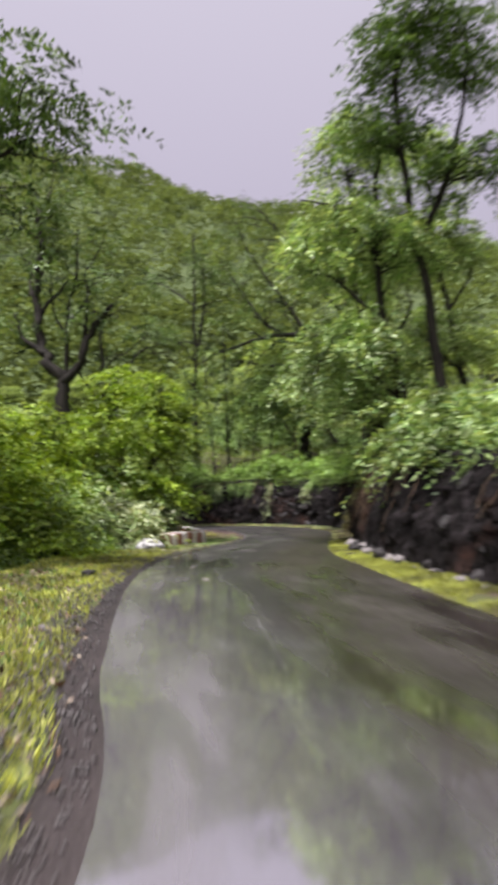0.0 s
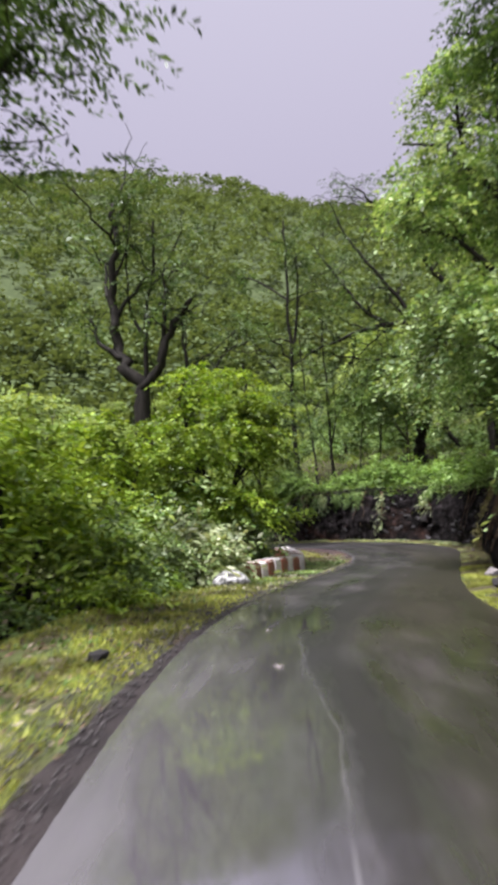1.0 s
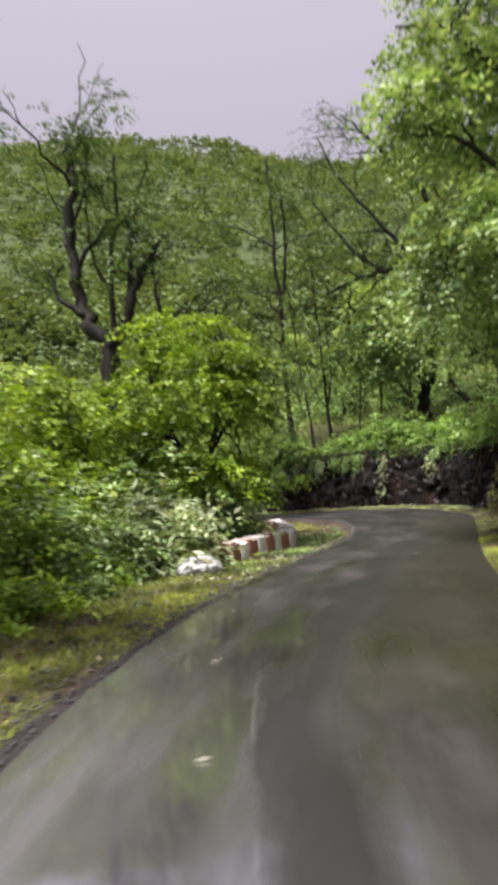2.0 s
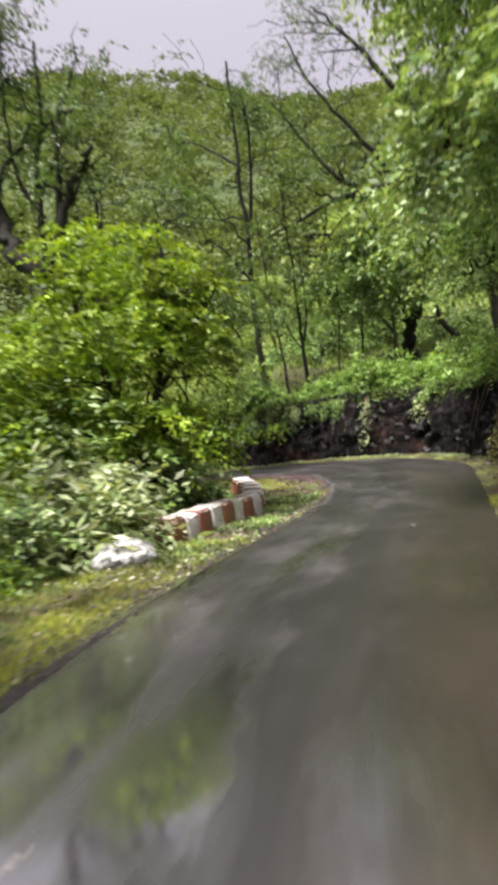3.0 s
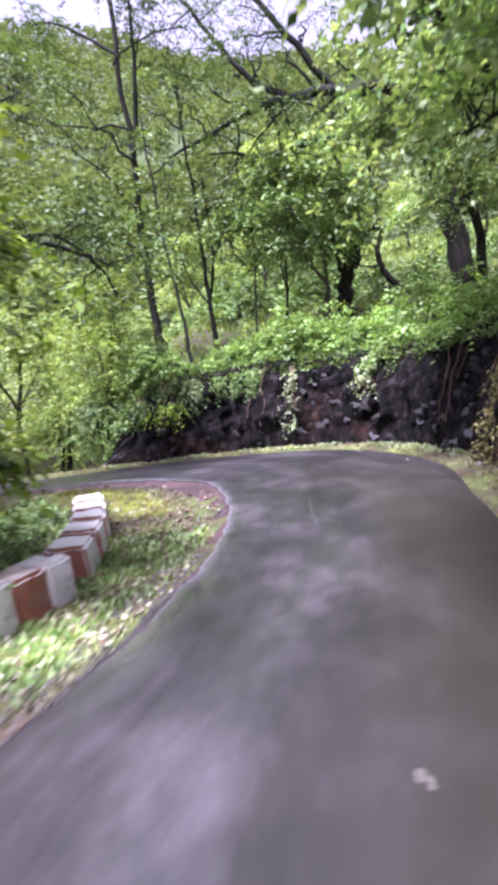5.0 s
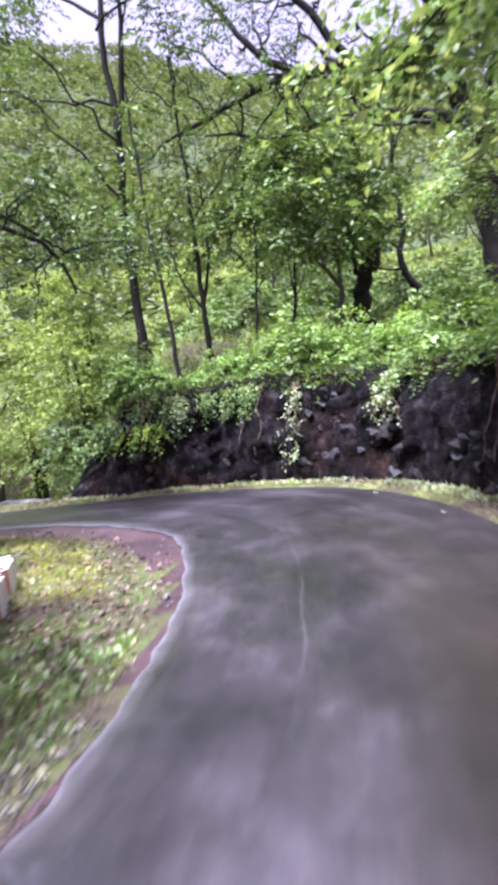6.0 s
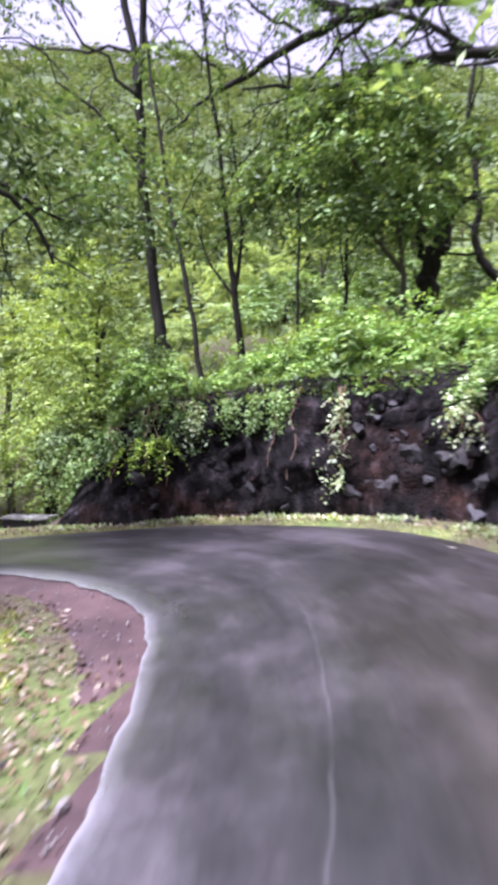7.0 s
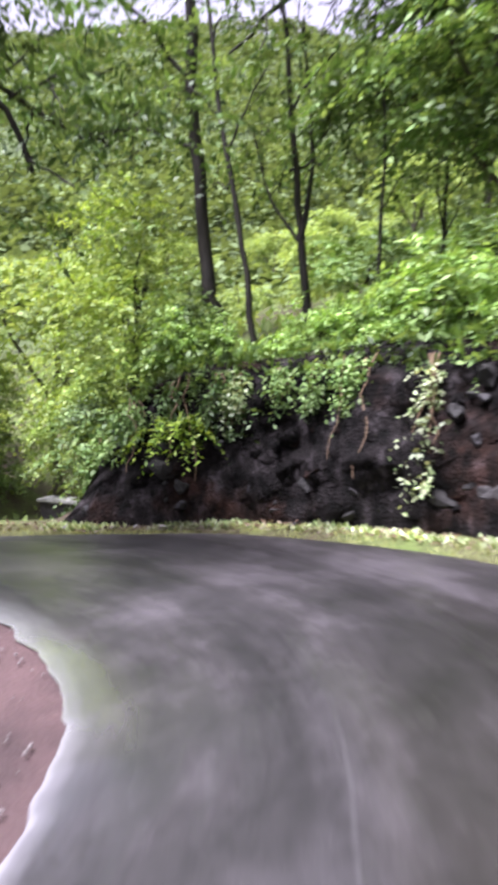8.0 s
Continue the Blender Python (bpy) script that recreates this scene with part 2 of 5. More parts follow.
def gravel_mat(name="gravel_shoulder", tone=(1.0, 1.0, 1.0), coarse=0.55):
    m, n, l, b = mat(name, 0.6, 0.4)
    v = n.new("ShaderNodeTexVoronoi")
    v.inputs["Scale"].default_value = 28
    c = n.new("ShaderNodeTexCoord")
    l.new(c.outputs["Object"], v.inputs["Vector"])
    a = noise_node(n, l, 1.4, 5)
    col = ramp(n, l, a, [(0.35, (0.05, 0.04, 0.042)), (0.65, (0.11, 0.09, 0.09))])
    col = mixed(n, l, coarse, col, ramp(n, l, v.outputs["Distance"], [(0.0, (0.30, 0.27, 0.27)), (0.45, (0.05, 0.045, 0.045))]), "MULTIPLY")
    col = mixed(n, l, 0.5, col, ramp(n, l, a, [(0.35, (0.055, 0.044, 0.045)), (0.65, (0.12, 0.098, 0.097))]))
    col = mixed(n, l, 1.0, col, tone, "MULTIPLY")
    l.new(col, b.inputs["Base Color"])
    bump(n, l, b, v.outputs["Distance"], coarse, 0.02)
    return m


def cliff_mat():
    m, n, l, b = mat("wet_cut_rock", 0.8, 0.1)
    a = noise_node(n, l, 0.55, 4, 0.6)
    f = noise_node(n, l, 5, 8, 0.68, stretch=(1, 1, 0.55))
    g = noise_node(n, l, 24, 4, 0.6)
    # near black in the bump's hollows; the overhang's shade is put into the colour
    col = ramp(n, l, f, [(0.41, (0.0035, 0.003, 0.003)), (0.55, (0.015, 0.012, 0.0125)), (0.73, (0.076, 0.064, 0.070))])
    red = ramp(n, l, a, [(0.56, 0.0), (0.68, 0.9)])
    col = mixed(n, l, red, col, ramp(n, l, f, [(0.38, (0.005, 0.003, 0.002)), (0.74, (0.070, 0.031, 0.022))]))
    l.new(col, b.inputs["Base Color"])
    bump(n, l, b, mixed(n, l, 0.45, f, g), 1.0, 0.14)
    return m


def stone_mat(name, lo, hi, rough=0.6):
    m, n, l, b = mat(name, rough, 0.4)
    f = noise_node(n, l, 9, 7, 0.65)
    o = n.new("ShaderNodeObjectInfo")
    col = ramp(n, l, f, [(0.3, lo), (0.7, hi)])
    col = mixed(n, l, 1.0, col, ramp(n, l, o.outputs["Random"], [(0, 0.7), (1, 1.3)]), "MULTIPLY")
    l.new(col, b.inputs["Base Color"])
    bump(n, l, b, f, 0.7, 0.02)
    return m


def paint_mat(name, col, under, wear, top=None):
    m, n, l, b = mat(name, 0.6, 0.4)
    f = noise_node(n, l, 6, 7, 0.7)
    g = noise_node(n, l, 1.5, 3)
    c = mixed(n, l, ramp(n, l, f, [(wear, 0.0), (wear + 0.06, 1.0)]), under, col)
    c = mixed(n, l, 1.0, c, ramp(n, l, g, [(0.3, 0.75), (0.7, 1.1)]), "MULTIPLY")
    if top:
        # paint rubbed pale on the upper faces
        geo = n.new("ShaderNodeNewGeometry")
        sep = n.new("ShaderNodeSeparateXYZ")
        l.new(geo.outputs["True Normal"], sep.inputs[0])
        rub = mixed(n, l, 1.0, ramp(n, l, sep.outputs[2], [(0.55, 0.0), (0.85, 0.9)]), ramp(n, l, f, [(0.36, 0.1), (0.5, 1.0)]), "MULTIPLY")
        c = mixed(n, l, rub, c, top)
    l.new(c, b.inputs["Base Color"])
    bump(n, l, b, f, 0.4, 0.01)
    return m


EARTH, GRAVEL, CLIFF = earth_mat(), gravel_mat(tone=(0.46, 0.43, 0.44)), cliff_mat()
MUD = gravel_mat("pink_mud", (0.80, 0.56, 0.58), 0.3)
STONE = stone_mat("grey_stone", (0.09, 0.08, 0.08), (0.28, 0.25, 0.25))
STONE_DARK = stone_mat("dark_stone", (0.006, 0.005, 0.005), (0.040, 0.034, 0.036), 0.7)
WET_GRAVEL = stone_mat("wet_gravel", (0.035, 0.031, 0.031), (0.14, 0.125, 0.125))
STONE_SLATE = stone_mat("slate_grey_stone", (0.010, 0.009, 0.010), (0.058, 0.051, 0.058), 0.55)
CONCRETE = stone_mat("weathered_concrete", (0.10, 0.10, 0.095), (0.32, 0.31, 0.30))
WHITEWASH = paint_mat("whitewash", (0.86, 0.81, 0.81), (0.38, 0.28, 0.25), 0.34)
OLD_WHITE = paint_mat("flaking_whitewash", (0.56, 0.55, 0.56), (0.16, 0.155, 0.15), 0.46)
RED_PAINT = paint_mat("faded_red_paint", (0.40, 0.145, 0.10), (0.30, 0.18, 0.14), 0.40, (0.80, 0.68, 0.66))
ROOT = bark_mat("hanging_root", (0.10, 0.06, 0.04), (0.26, 0.18, 0.12))

# ---- mesh helpers ----


def mesh_of(name, verts, faces, material, smooth=False):
    me = bpy.data.meshes.new(name)
    me.from_pydata([tuple(v) for v in verts], [], [tuple(f) for f in faces])
    me.materials.append(material)
    if smooth:
        me.polygons.foreach_set("use_smooth", [True] * len(me.polygons))
    me.update()
    return me


def array_mesh(name, verts, tris, material):
    """A mesh from arrays of points and triangles."""
    me = bpy.data.meshes.new(name)
    verts, tris = np.asarray(verts, np.float32), np.asarray(tris, np.int32)
    me.vertices.add(len(verts))
    me.vertices.foreach_set("co", verts.ravel())
    me.loops.add(tris.size)
    me.loops.foreach_set("vertex_index", tris.ravel())
    me.polygons.add(len(tris))
    me.polygons.foreach_set("loop_start", np.arange(0, tris.size, 3, dtype=np.int32))
    me.polygons.foreach_set("loop_total", np.full(len(tris), 3, np.int32))
    me.materials.append(material)
    me.update(calc_edges=True)
    return me


def part(name, me, parent, label="", kind=""):
    ob = new(name, me)
    ob.parent = parent
    return tagged(ob, label=label, kind=kind)


def unit(v):
    return v / np.maximum(np.linalg.norm(v, axis=-1, keepdims=True), 1e-9)


def leaves(base, way, size, rng, wide=0.42, fold=0.12):
    """Folded leaf blades from base points along ways. Returns points and triangles."""
    base, way = np.asarray(base, float), unit(np.asarray(way, float))
    k = len(base)
    up = unit(np.array([0, 0, 1.0]) + 0.55 * rng.normal(size=(k, 3)))
    side = unit(np.cross(way, up))
    norm = np.cross(side, way)
    s = np.asarray(size, float).reshape(-1, 1) * np.ones((k, 1))
    mid = base + way * s * 0.48 + norm * s * fold
    tip = base + way * s - norm * s * 0.10
    v = np.stack([base, mid + side * s * wide * 0.5 - norm * s * fold * 1.2, tip, mid - side * s * wide * 0.5 - norm * s * fold * 1.2], 1).reshape(-1, 3)
    i = np.arange(k)[:, None] * 4
    return v, np.concatenate([i + [0, 1, 2], i + [0, 2, 3]], 1).reshape(-1, 3)


def sprays(anchors, ways, rng, per=14, length=0.7, size=0.16, droop=0.5, wide=0.42):
    """Leafy twigs: leaves set in pairs along a drooping twig at each anchor."""
    a, w = np.asarray(anchors, float), unit(np.asarray(ways, float))
    k = len(a)
    side = unit(np.cross(w, np.array([0, 0, 1.0]) + 0.3 * rng.normal(size=(k, 3))))
    f = np.linspace(0.08, 1, per)[None, :, None]
    ln = length * rng.uniform(0.6, 1.25, (k, 1, 1))
    pos = a[:, None] + w[:, None] * ln * f + np.array([0, 0, -1.0]) * droop * ln * f**2
    sign = np.where(np.arange(per) % 2, 1.0, -1.0)[None, :, None]
    way = 0.55 * w[:, None] + sign * side[:, None] * 0.9 + np.array([0, 0, -0.35]) + 0.28 * rng.normal(size=(k, per, 3))
    sz = size * rng.uniform(0.6, 1.25, (k, per))
    return leaves(pos.reshape(-1, 3), way.reshape(-1, 3), sz.ravel(), rng, wide)


def tube(points, r0, r1, sides=7, lump=0.0, rng=None):
    """A tapered limb along points. Returns points and triangles."""
    p = np.asarray(points, float)
    t = unit(np.gradient(p, axis=0))
    ref = np.array([1.0, 0.13, 0.07]) if abs(t[0][0]) < 0.8 else np.array([0.1, 1.0, 0.1])
    u = unit(np.cross(t, ref))
    v = np.cross(t, u)
    a = np.linspace(0, 2 * np.pi, sides, endpoint=False)
    r = np.linspace(r0, r1, len(p))[:, None, None]
    if rng is not None and lump:
        r = r * (1 + lump * rng.normal(size=(len(p), sides, 1)))
    ring = p[:, None] + r * (np.cos(a)[None, :, None] * u[:, None] + np.sin(a)[None, :, None] * v[:, None])
    tris = []
    for i in range(len(p) - 1):
        for j in range(sides):
            q, s = i * sides + j, i * sides + (j + 1) % sides
            tris += [(q, s, s + sides), (q, s + sides, q + sides)]
    return ring.reshape(-1, 3), np.array(tris)


def joined(pieces):
    vs, ts, n = [], [], 0
    for v, t in pieces:
        vs.append(v)
        ts.append(np.asarray(t) + n)
        n += len(v)
    return np.concatenate(vs), np.concatenate(ts)


def smooth_line(points, step):
    """Catmull-Rom through points, as an array."""
    p = np.asarray(points, float)
    q = np.concatenate([[2 * p[0] - p[1]], p, [2 * p[-1] - p[-2]]])
    out = []
    for i in range(len(p) - 1):
        a, b, c, d = q[i : i + 4]
        for f in np.linspace(0, 1, step, endpoint=False):
            out.append(0.5 * (2 * b + (c - a) * f + (2 * a - 5 * b + 4 * c - d) * f**2 + (3 * b - a - 3 * c + d) * f**3))
    return np.array(out + [p[-1]])


# ---- the road's plan and the lie of the land ----
# inner edge x, y; outer edge x, y; height
PLAN = [
    (1.2, -60, 5.4, -60, 0.3), (0.6, -14, 4.8, -14, 0.14), (0.0, -3, 4.0, -3, 0.12), (-1.0, 2.0, 3.0, 2.0, 0.12), (-2.0, 4.5, 2.2, 4.5, 0.12),
    (-3.2, 8.0, 0.95, 8.0, 0.12), (-4.0, 11.5, 0.0, 11.5, 0.08), (-4.35, 15.3, -0.85, 15.3, 0.0), (-4.2, 19.5, -1.2, 19.5, -0.1),
    (-4.4, 22.5, -1.35, 23.5, -0.15), (-5.02, 25.0, -1.75, 27.5, -0.15), (-6.15, 27.15, -3.7, 30.6, -0.15), (-8.2, 28.2, -6.8, 31.5, -0.16),
    (-9.9, 28.3, -9.1, 31.15, -0.18), (-11.8, 27.9, -11.0, 30.6, -0.2), (-16, 26.6, -15.2, 29.6, -0.3), (-24, 23, -23, 26.3, -0.6), (-60, 2, -58, 6, -2.0),
]
STEP = 14
PL = smooth_line(PLAN, STEP)
INNER, OUTER = PL[:, [0, 1, 4]], PL[:, [2, 3, 4]]
# per plan row: gap from the road to the cutting, height of the cutting, rise of the inner verge
SIDE = smooth_line([
    (1.3, 1.0, 0.08), (1.3, 1.0, 0.1), (1.3, 1.0, 0.1), (1.2, 1.0, 0.1), (1.1, 1.3, 0.1), (0.95, 1.75, 0.1), (0.85, 2.0, 0.06), (0.8, 2.25, 0.0), (0.75, 2.45, -0.06),
    (0.75, 2.6, -0.08), (0.7, 2.4, -0.06), (0.75, 2.2, -0.02), (0.55, 2.2, 0), (0.3, 1.75, 0), (0.7, -0.9, 0), (0.9, -1.0, 0), (1.5, 0.5, 0), (1.5, 0.5, 0)], STEP)


def nearest(x, y, line):
    """Signed distance to a line (right of its course: plus) and the nearest row."""
    best, row = np.full(x.shape, 1e9), np.zeros(x.shape, int)
    for i, (px, py, _) in enumerate(line):
        d = np.hypot(x - px, y - py)
        near = d < best
        best[near], row[near] = d[near], i
    tan = unit(np.gradient(line[:, :2], axis=0))
    tx, ty = tan[row, 0], tan[row, 1]
    dx, dy = x - line[row, 0], y - line[row, 1]
    cross = tx * dy - ty * dx
    inside = (row > 0) & (row < len(line) - 1)
    dist = np.where(inside, np.abs(cross) * 0.3 + best * 0.7, np.abs(cross))
    return np.where(cross < 0, dist, -dist), row


def ease(a, b, v):
    f = np.clip((v - a) / (b - a), 0, 1)
    return f * f * (3 - 2 * f)


def land(x, y):
    """Height of the ground."""
    x, y = np.asarray(x, float), np.asarray(y, float)
    do, ro = nearest(x, y, OUTER)
    di, ri = nearest(x, y, INNER)
    di = -di
    gap, high = SIDE[ro, 0], SIDE[ro, 1]
    e = np.maximum(do, 0)
    up = OUTER[ro, 2] + 0.04 * ease(0, 0.5, e) + high * ease(gap + 0.45, gap + 1.45, e)
    az = np.degrees(np.arctan2(-x, np.maximum(y - 5, 1)))
    far = 0.13 + 0.15 * ease(-14, 6, az) + 0.08 * ease(6, 24, az)
    bank = np.maximum(e - gap - 1.2, 0)
    up += 0.26 * (bank - ease(-10.5, -14, x) * np.minimum(bank, 9)) + far * np.maximum(e - 70, 0) - 1.1 * np.maximum(e - 480, 0)
    up += (0.10 * ease(1.5, 4, e) * np.sin(1.1 * x + 0.7 * y) * np.sin(0.8 * y - 0.4 * x) + 2.5 * ease(30, 90, e) * np.sin(0.045 * x + 1) * np.sin(0.05 * y))
    up += 4 * ease(120, 260, e) * np.sin(0.021 * x + 0.6)
    g = np.maximum(di, 0)
    down = INNER[ri, 2] + SIDE[ri, 2] * ease(0, 0.5, g) - 0.30 * np.maximum(g - 1.9, 0) + 0.22 * np.maximum(g - 9, 0)
    down += 0.55 * np.maximum(g - 40, 0) - 0.45 * np.maximum(g - 260, 0) + 0.06 * ease(0.6, 2, g) * np.sin(1.7 * x + y) * np.sin(1.3 * y)
    bed = np.where(do > 0, up, np.where(di > 0, down, OUTER[ro, 2]))
    return bed - 0.05 * ((do <= 0) & (di <= 0)) - 0.02


def spread(lo, hi, fine, far, grow=1.16):
    c = list(np.arange(lo, hi + 1e-6, fine))
    s = fine
    while c[-1] < far:
        s *= grow
        c.append(c[-1] + s)
    s = fine
    while c[0] > -far:
        s *= grow
        c.insert(0, c[0] - s)
    return np.array(c)


gx, gy = spread(-14, 5, 0.3, 1400), spread(-2, 38, 0.3, 1400)
X, Y = np.meshgrid(gx, gy)
Z = land(X.ravel(), Y.ravel())
rng = np.random.default_rng(3)
w = len(gx)
i0 = (np.arange(len(gy) - 1)[:, None] * w + np.arange(w - 1)[None]).ravel()
ground = new("ground", array_mesh("ground", np.stack([X.ravel(), Y.ravel(), Z], 1), np.concatenate([np.stack([i0, i0 + 1, i0 + w + 1], 1), np.stack([i0, i0 + w + 1, i0 + w], 1)]), EARTH))
ground.data.polygons.foreach_set("use_smooth", [True] * len(ground.data.polygons))
tagged(ground, "hillside ground of wet soil and green undergrowth", "ground", kind="structure")


def strip(name, rows_a, rows_b, across, lift, material, crown=0.0, edge=0.0, seed=1):
    """A band between two lines with metres across and along as its map."""
    r = np.random.default_rng(seed)
    n = len(rows_a)
    f = np.linspace(0, 1, across)
    a = rows_a
    p = a[:, None] * (1 - f)[None, :, None] + rows_b[:, None] * f[None, :, None]
    p[:, :, 2] += lift + crown * (1 - (2 * f - 1) ** 2)[None]
    ragged = np.array([noise.fractal((i * 0.11, seed, 0), 1, 2, 3) for i in range(n)])[:, None] * unit(rows_b - rows_a)[:, :2]
    p[:, 0, :2] += edge * ragged
    p[:, -1, :2] += edge * 0.6 * ragged[::-1]
    along = np.r_[0, np.cumsum(np.linalg.norm(np.diff((rows_a + rows_b) / 2, axis=0), axis=1))]
    width = np.linalg.norm(rows_b - rows_a, axis=1)
    faces = [(i * across + j, i * across + j + 1, (i + 1) * across + j + 1, (i + 1) * across + j) for i in range(n - 1) for j in range(across - 1)]
    me = mesh_of(name, p.reshape(-1, 3), faces, material, True)
    layer = me.uv_layers.new(name="metres")
    for poly in me.polygons:
        for li in poly.loop_indices:
            i, j = divmod(me.loops[li].vertex_index, across)
            layer.data[li].uv = (f[j] * width[i], along[i])
    return me


fine = smooth_line(PLAN, 40)
road = new("road", strip("road", fine[:, [0, 1, 4]], fine[:, [2, 3, 4]], 13, 0.0, ROAD, 0.03, 0.06, 4))
tagged(road, "narrow wet asphalt road bending round a hairpin", "road", kind="structure")

# ---- verges and the cutting ----
OUT_T = unit(np.gradient(fine[:, 2:4], axis=0))
OUT_N = np.stack([OUT_T[:, 1], -OUT_T[:, 0]], 1)
IN_T = unit(np.gradient(fine[:, 0:2], axis=0))
IN_N = np.stack([-IN_T[:, 1], IN_T[:, 0]], 1)
SIDE_FINE = np.stack([np.interp(np.arange(len(fine)), np.linspace(0, len(fine) - 1, len(SIDE)), SIDE[:, k]) for k in range(3)], 1)


def shoulder(name, label, first, last, wide, seed, material):
    """Loose gravel along the inner edge, fading out at both ends."""
    a = fine[first:last, [0, 1, 4]].copy()
    n = last - first
    taper = np.minimum(1, np.minimum(np.arange(n), np.arange(n)[::-1]) / 12)[:, None]
    b = a.copy()
    b[:, :2] += IN_N[first:last] * np.interp(np.arange(first, last), *wide)[:, None] * taper
    a[:, :2] -= IN_N[first:last] * 0.16
    a[:, 2] -= 0.03
    b[:, 2] = land(b[:, 0], b[:, 1]) - 0.03
    ob = new(name, strip(name, b, a, 6, 0.010, material, 0.015, 0.16, seed))
    return tagged(ob, label, "gravel", kind="structure")


shoulder("gravel_shoulder", "strip of loose grey gravel beside the asphalt", 80, 345, ((80, 180, 240, 345), (0.30, 0.28, 0.17, 0.16)), 7, GRAVEL)
shoulder("gravel_shoulder_bend", "wide band of smooth pinkish mud inside the bend", 330, 540, ((330, 400, 440, 500, 540), (0.32, 0.5, 0.95, 1.05, 0.7)), 9, MUD)


def fbm(p, scale, octaves=5):
    return noise.fractal(Vector(p) * scale, 0.9, 2.1, octaves)


def cutting():
    first, last, tall = 40, 562, 32
    rows = np.arange(first, last, 1.0)
    step = 0.13
    length = np.r_[0, np.cumsum(np.linalg.norm(np.diff(fine[first:last, 2:4], axis=0), axis=1))]
    at = np.interp(np.arange(0, length[-1], step), length, rows)

    def pick(a):
        return np.stack([np.interp(at, np.arange(len(fine)), a[:, k]) for k in range(a.shape[1])], 1)

    edge, nor, side = pick(fine[:, 2:5]), pick(OUT_N), pick(SIDE_FINE)
    verts = []
    for i in range(len(at)):
        for j in range(tall):
            f = j / (tall - 3)
            g = min(f, 1.0)
            back = side[i, 0] + 0.10 + 0.85 * g**1.3 - 0.12 * math.sin(g * 3.1) + max(f - 1, 0) * 5.5
            x, y = edge[i, 0] + nor[i, 0] * back, edge[i, 1] + nor[i, 1] * back
            z = edge[i, 2] - 0.06 + (side[i, 1] + 0.10) * g + max(f - 1, 0) * 1.6
            p = (x, y, z)
            push = 0.24 * fbm(p, 0.8, 3) + 0.18 * fbm((x + 9, y, z * 0.3), 2.2, 3) - 0.16 * abs(fbm((x, y + 5, z * 0.7), 2.6, 3)) + 0.13 * abs(fbm((x, y + 5, z * 0.8), 5.0, 4)) + 0.06 + 0.05 * fbm((x, y, z), 11.0, 2)
            push *= math.sin(min(1, 0.18 + g * 1.6) * 1.57) * (1.0 if f < 1.01 else 0.3)
            verts.append((x + nor[i, 0] * push, y + nor[i, 1] * push, z + 0.12 * fbm(p, 1.3, 3) * g))
    n = len(at)
    faces = [(i * tall + j, i * tall + j + 1, (i + 1) * tall + j + 1, (i + 1) * tall + j) for i in range(n - 1) for j in range(tall - 1)]
    faces = [f[::-1] for f in faces]
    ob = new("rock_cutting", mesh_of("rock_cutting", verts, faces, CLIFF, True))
    tagged(ob, "dark wet earth and rock cutting with exposed stones and roots", "rock face", kind="structure")
    return ob, edge, nor, side


CUT, CUT_EDGE, CUT_N, CUT_SIDE = cutting()


def rock_mesh(name, seed, material, flat=0.75, rough=0.35, level=2, cut=(0.6, 0.9)):
    bm = bmesh.new()
    bmesh.ops.create_icosphere(bm, subdivisions=level, radius=1)
    r = random.Random(seed)
    o = Vector((r.uniform(0, 50), r.uniform(0, 50), r.uniform(0, 50)))
    cuts = [(Vector((r.gauss(0, 1), r.gauss(0, 1), r.gauss(0, 1))).normalized(), r.uniform(*cut)) for _ in range(9)]
    for v in bm.verts:
        p = v.co.copy()
        for nrm, d in cuts:
            over = p.dot(nrm) - d
            if over > 0:
                p -= nrm * over * 0.85
        p *= 1 + rough * noise.fractal(p * 1.2 + o, 1, 2, 3)
        v.co = Vector((p.x, p.y * 0.85, p.z * flat))
    me = bpy.data.meshes.new(name)
    bm.to_mesh(me)
    bm.free()
    me.materials.append(material)
    return me


def shrub_parts(root, seed, rx, ry, rz, clumps, per, leaf, material, droop=0.5, stems=5, lift=0.0, wide=0.42, per_leaf=12, bark=None):
    """Stems and a leafy mass of many sprays in uneven clumps."""
    r = np.random.default_rng(seed)
    c = unit(r.normal(size=(clumps, 3)) * [1, 1, 0.9])
    c[:, 2] = np.abs(c[:, 2]) * 1.1 - 0.12
    rad = r.uniform(0.55, 1.0, (clumps, 1))
    mid = c * rad * [rx, ry, rz] + [0, 0, lift]
    size = r.uniform(0.16, 0.34, clumps) * (rx + ry + rz) / 3
    off = unit(r.normal(size=(clumps, per, 3)))
    off[:, :, 2] = np.abs(off[:, :, 2]) * 0.8 - 0.2
    a = mid[:, None] + off * size[:, None, None] * r.uniform(0.5, 1.1, (clumps, per, 1))
    ways = off + 0.6 * c[:, None] + 0.25 * r.normal(size=off.shape)
    v, t = sprays(a.reshape(-1, 3), ways.reshape(-1, 3), r, per_leaf, leaf * 4.5, leaf, droop, wide)
    part("foliage", array_mesh("foliage", v, t, material), root)
    for k in range(stems):
        tip = mid[r.integers(clumps)] * 0.9
        foot = np.array([r.normal() * 0.12 * rx, r.normal() * 0.12 * ry, -0.15])
        f = np.linspace(0, 1, 7)[:, None]
        line = foot * (1 - f) + tip * f + np.array([0, 0, 1]) * 0.25 * rz * np.sin(f * np.pi) + 0.05 * r.normal(size=(7, 3)) * f
        part("stem", array_mesh("stem", *tube(line, 0.03 * rz**0.5 + 0.012, 0.012, 6), bark or BARK), root)
    return root


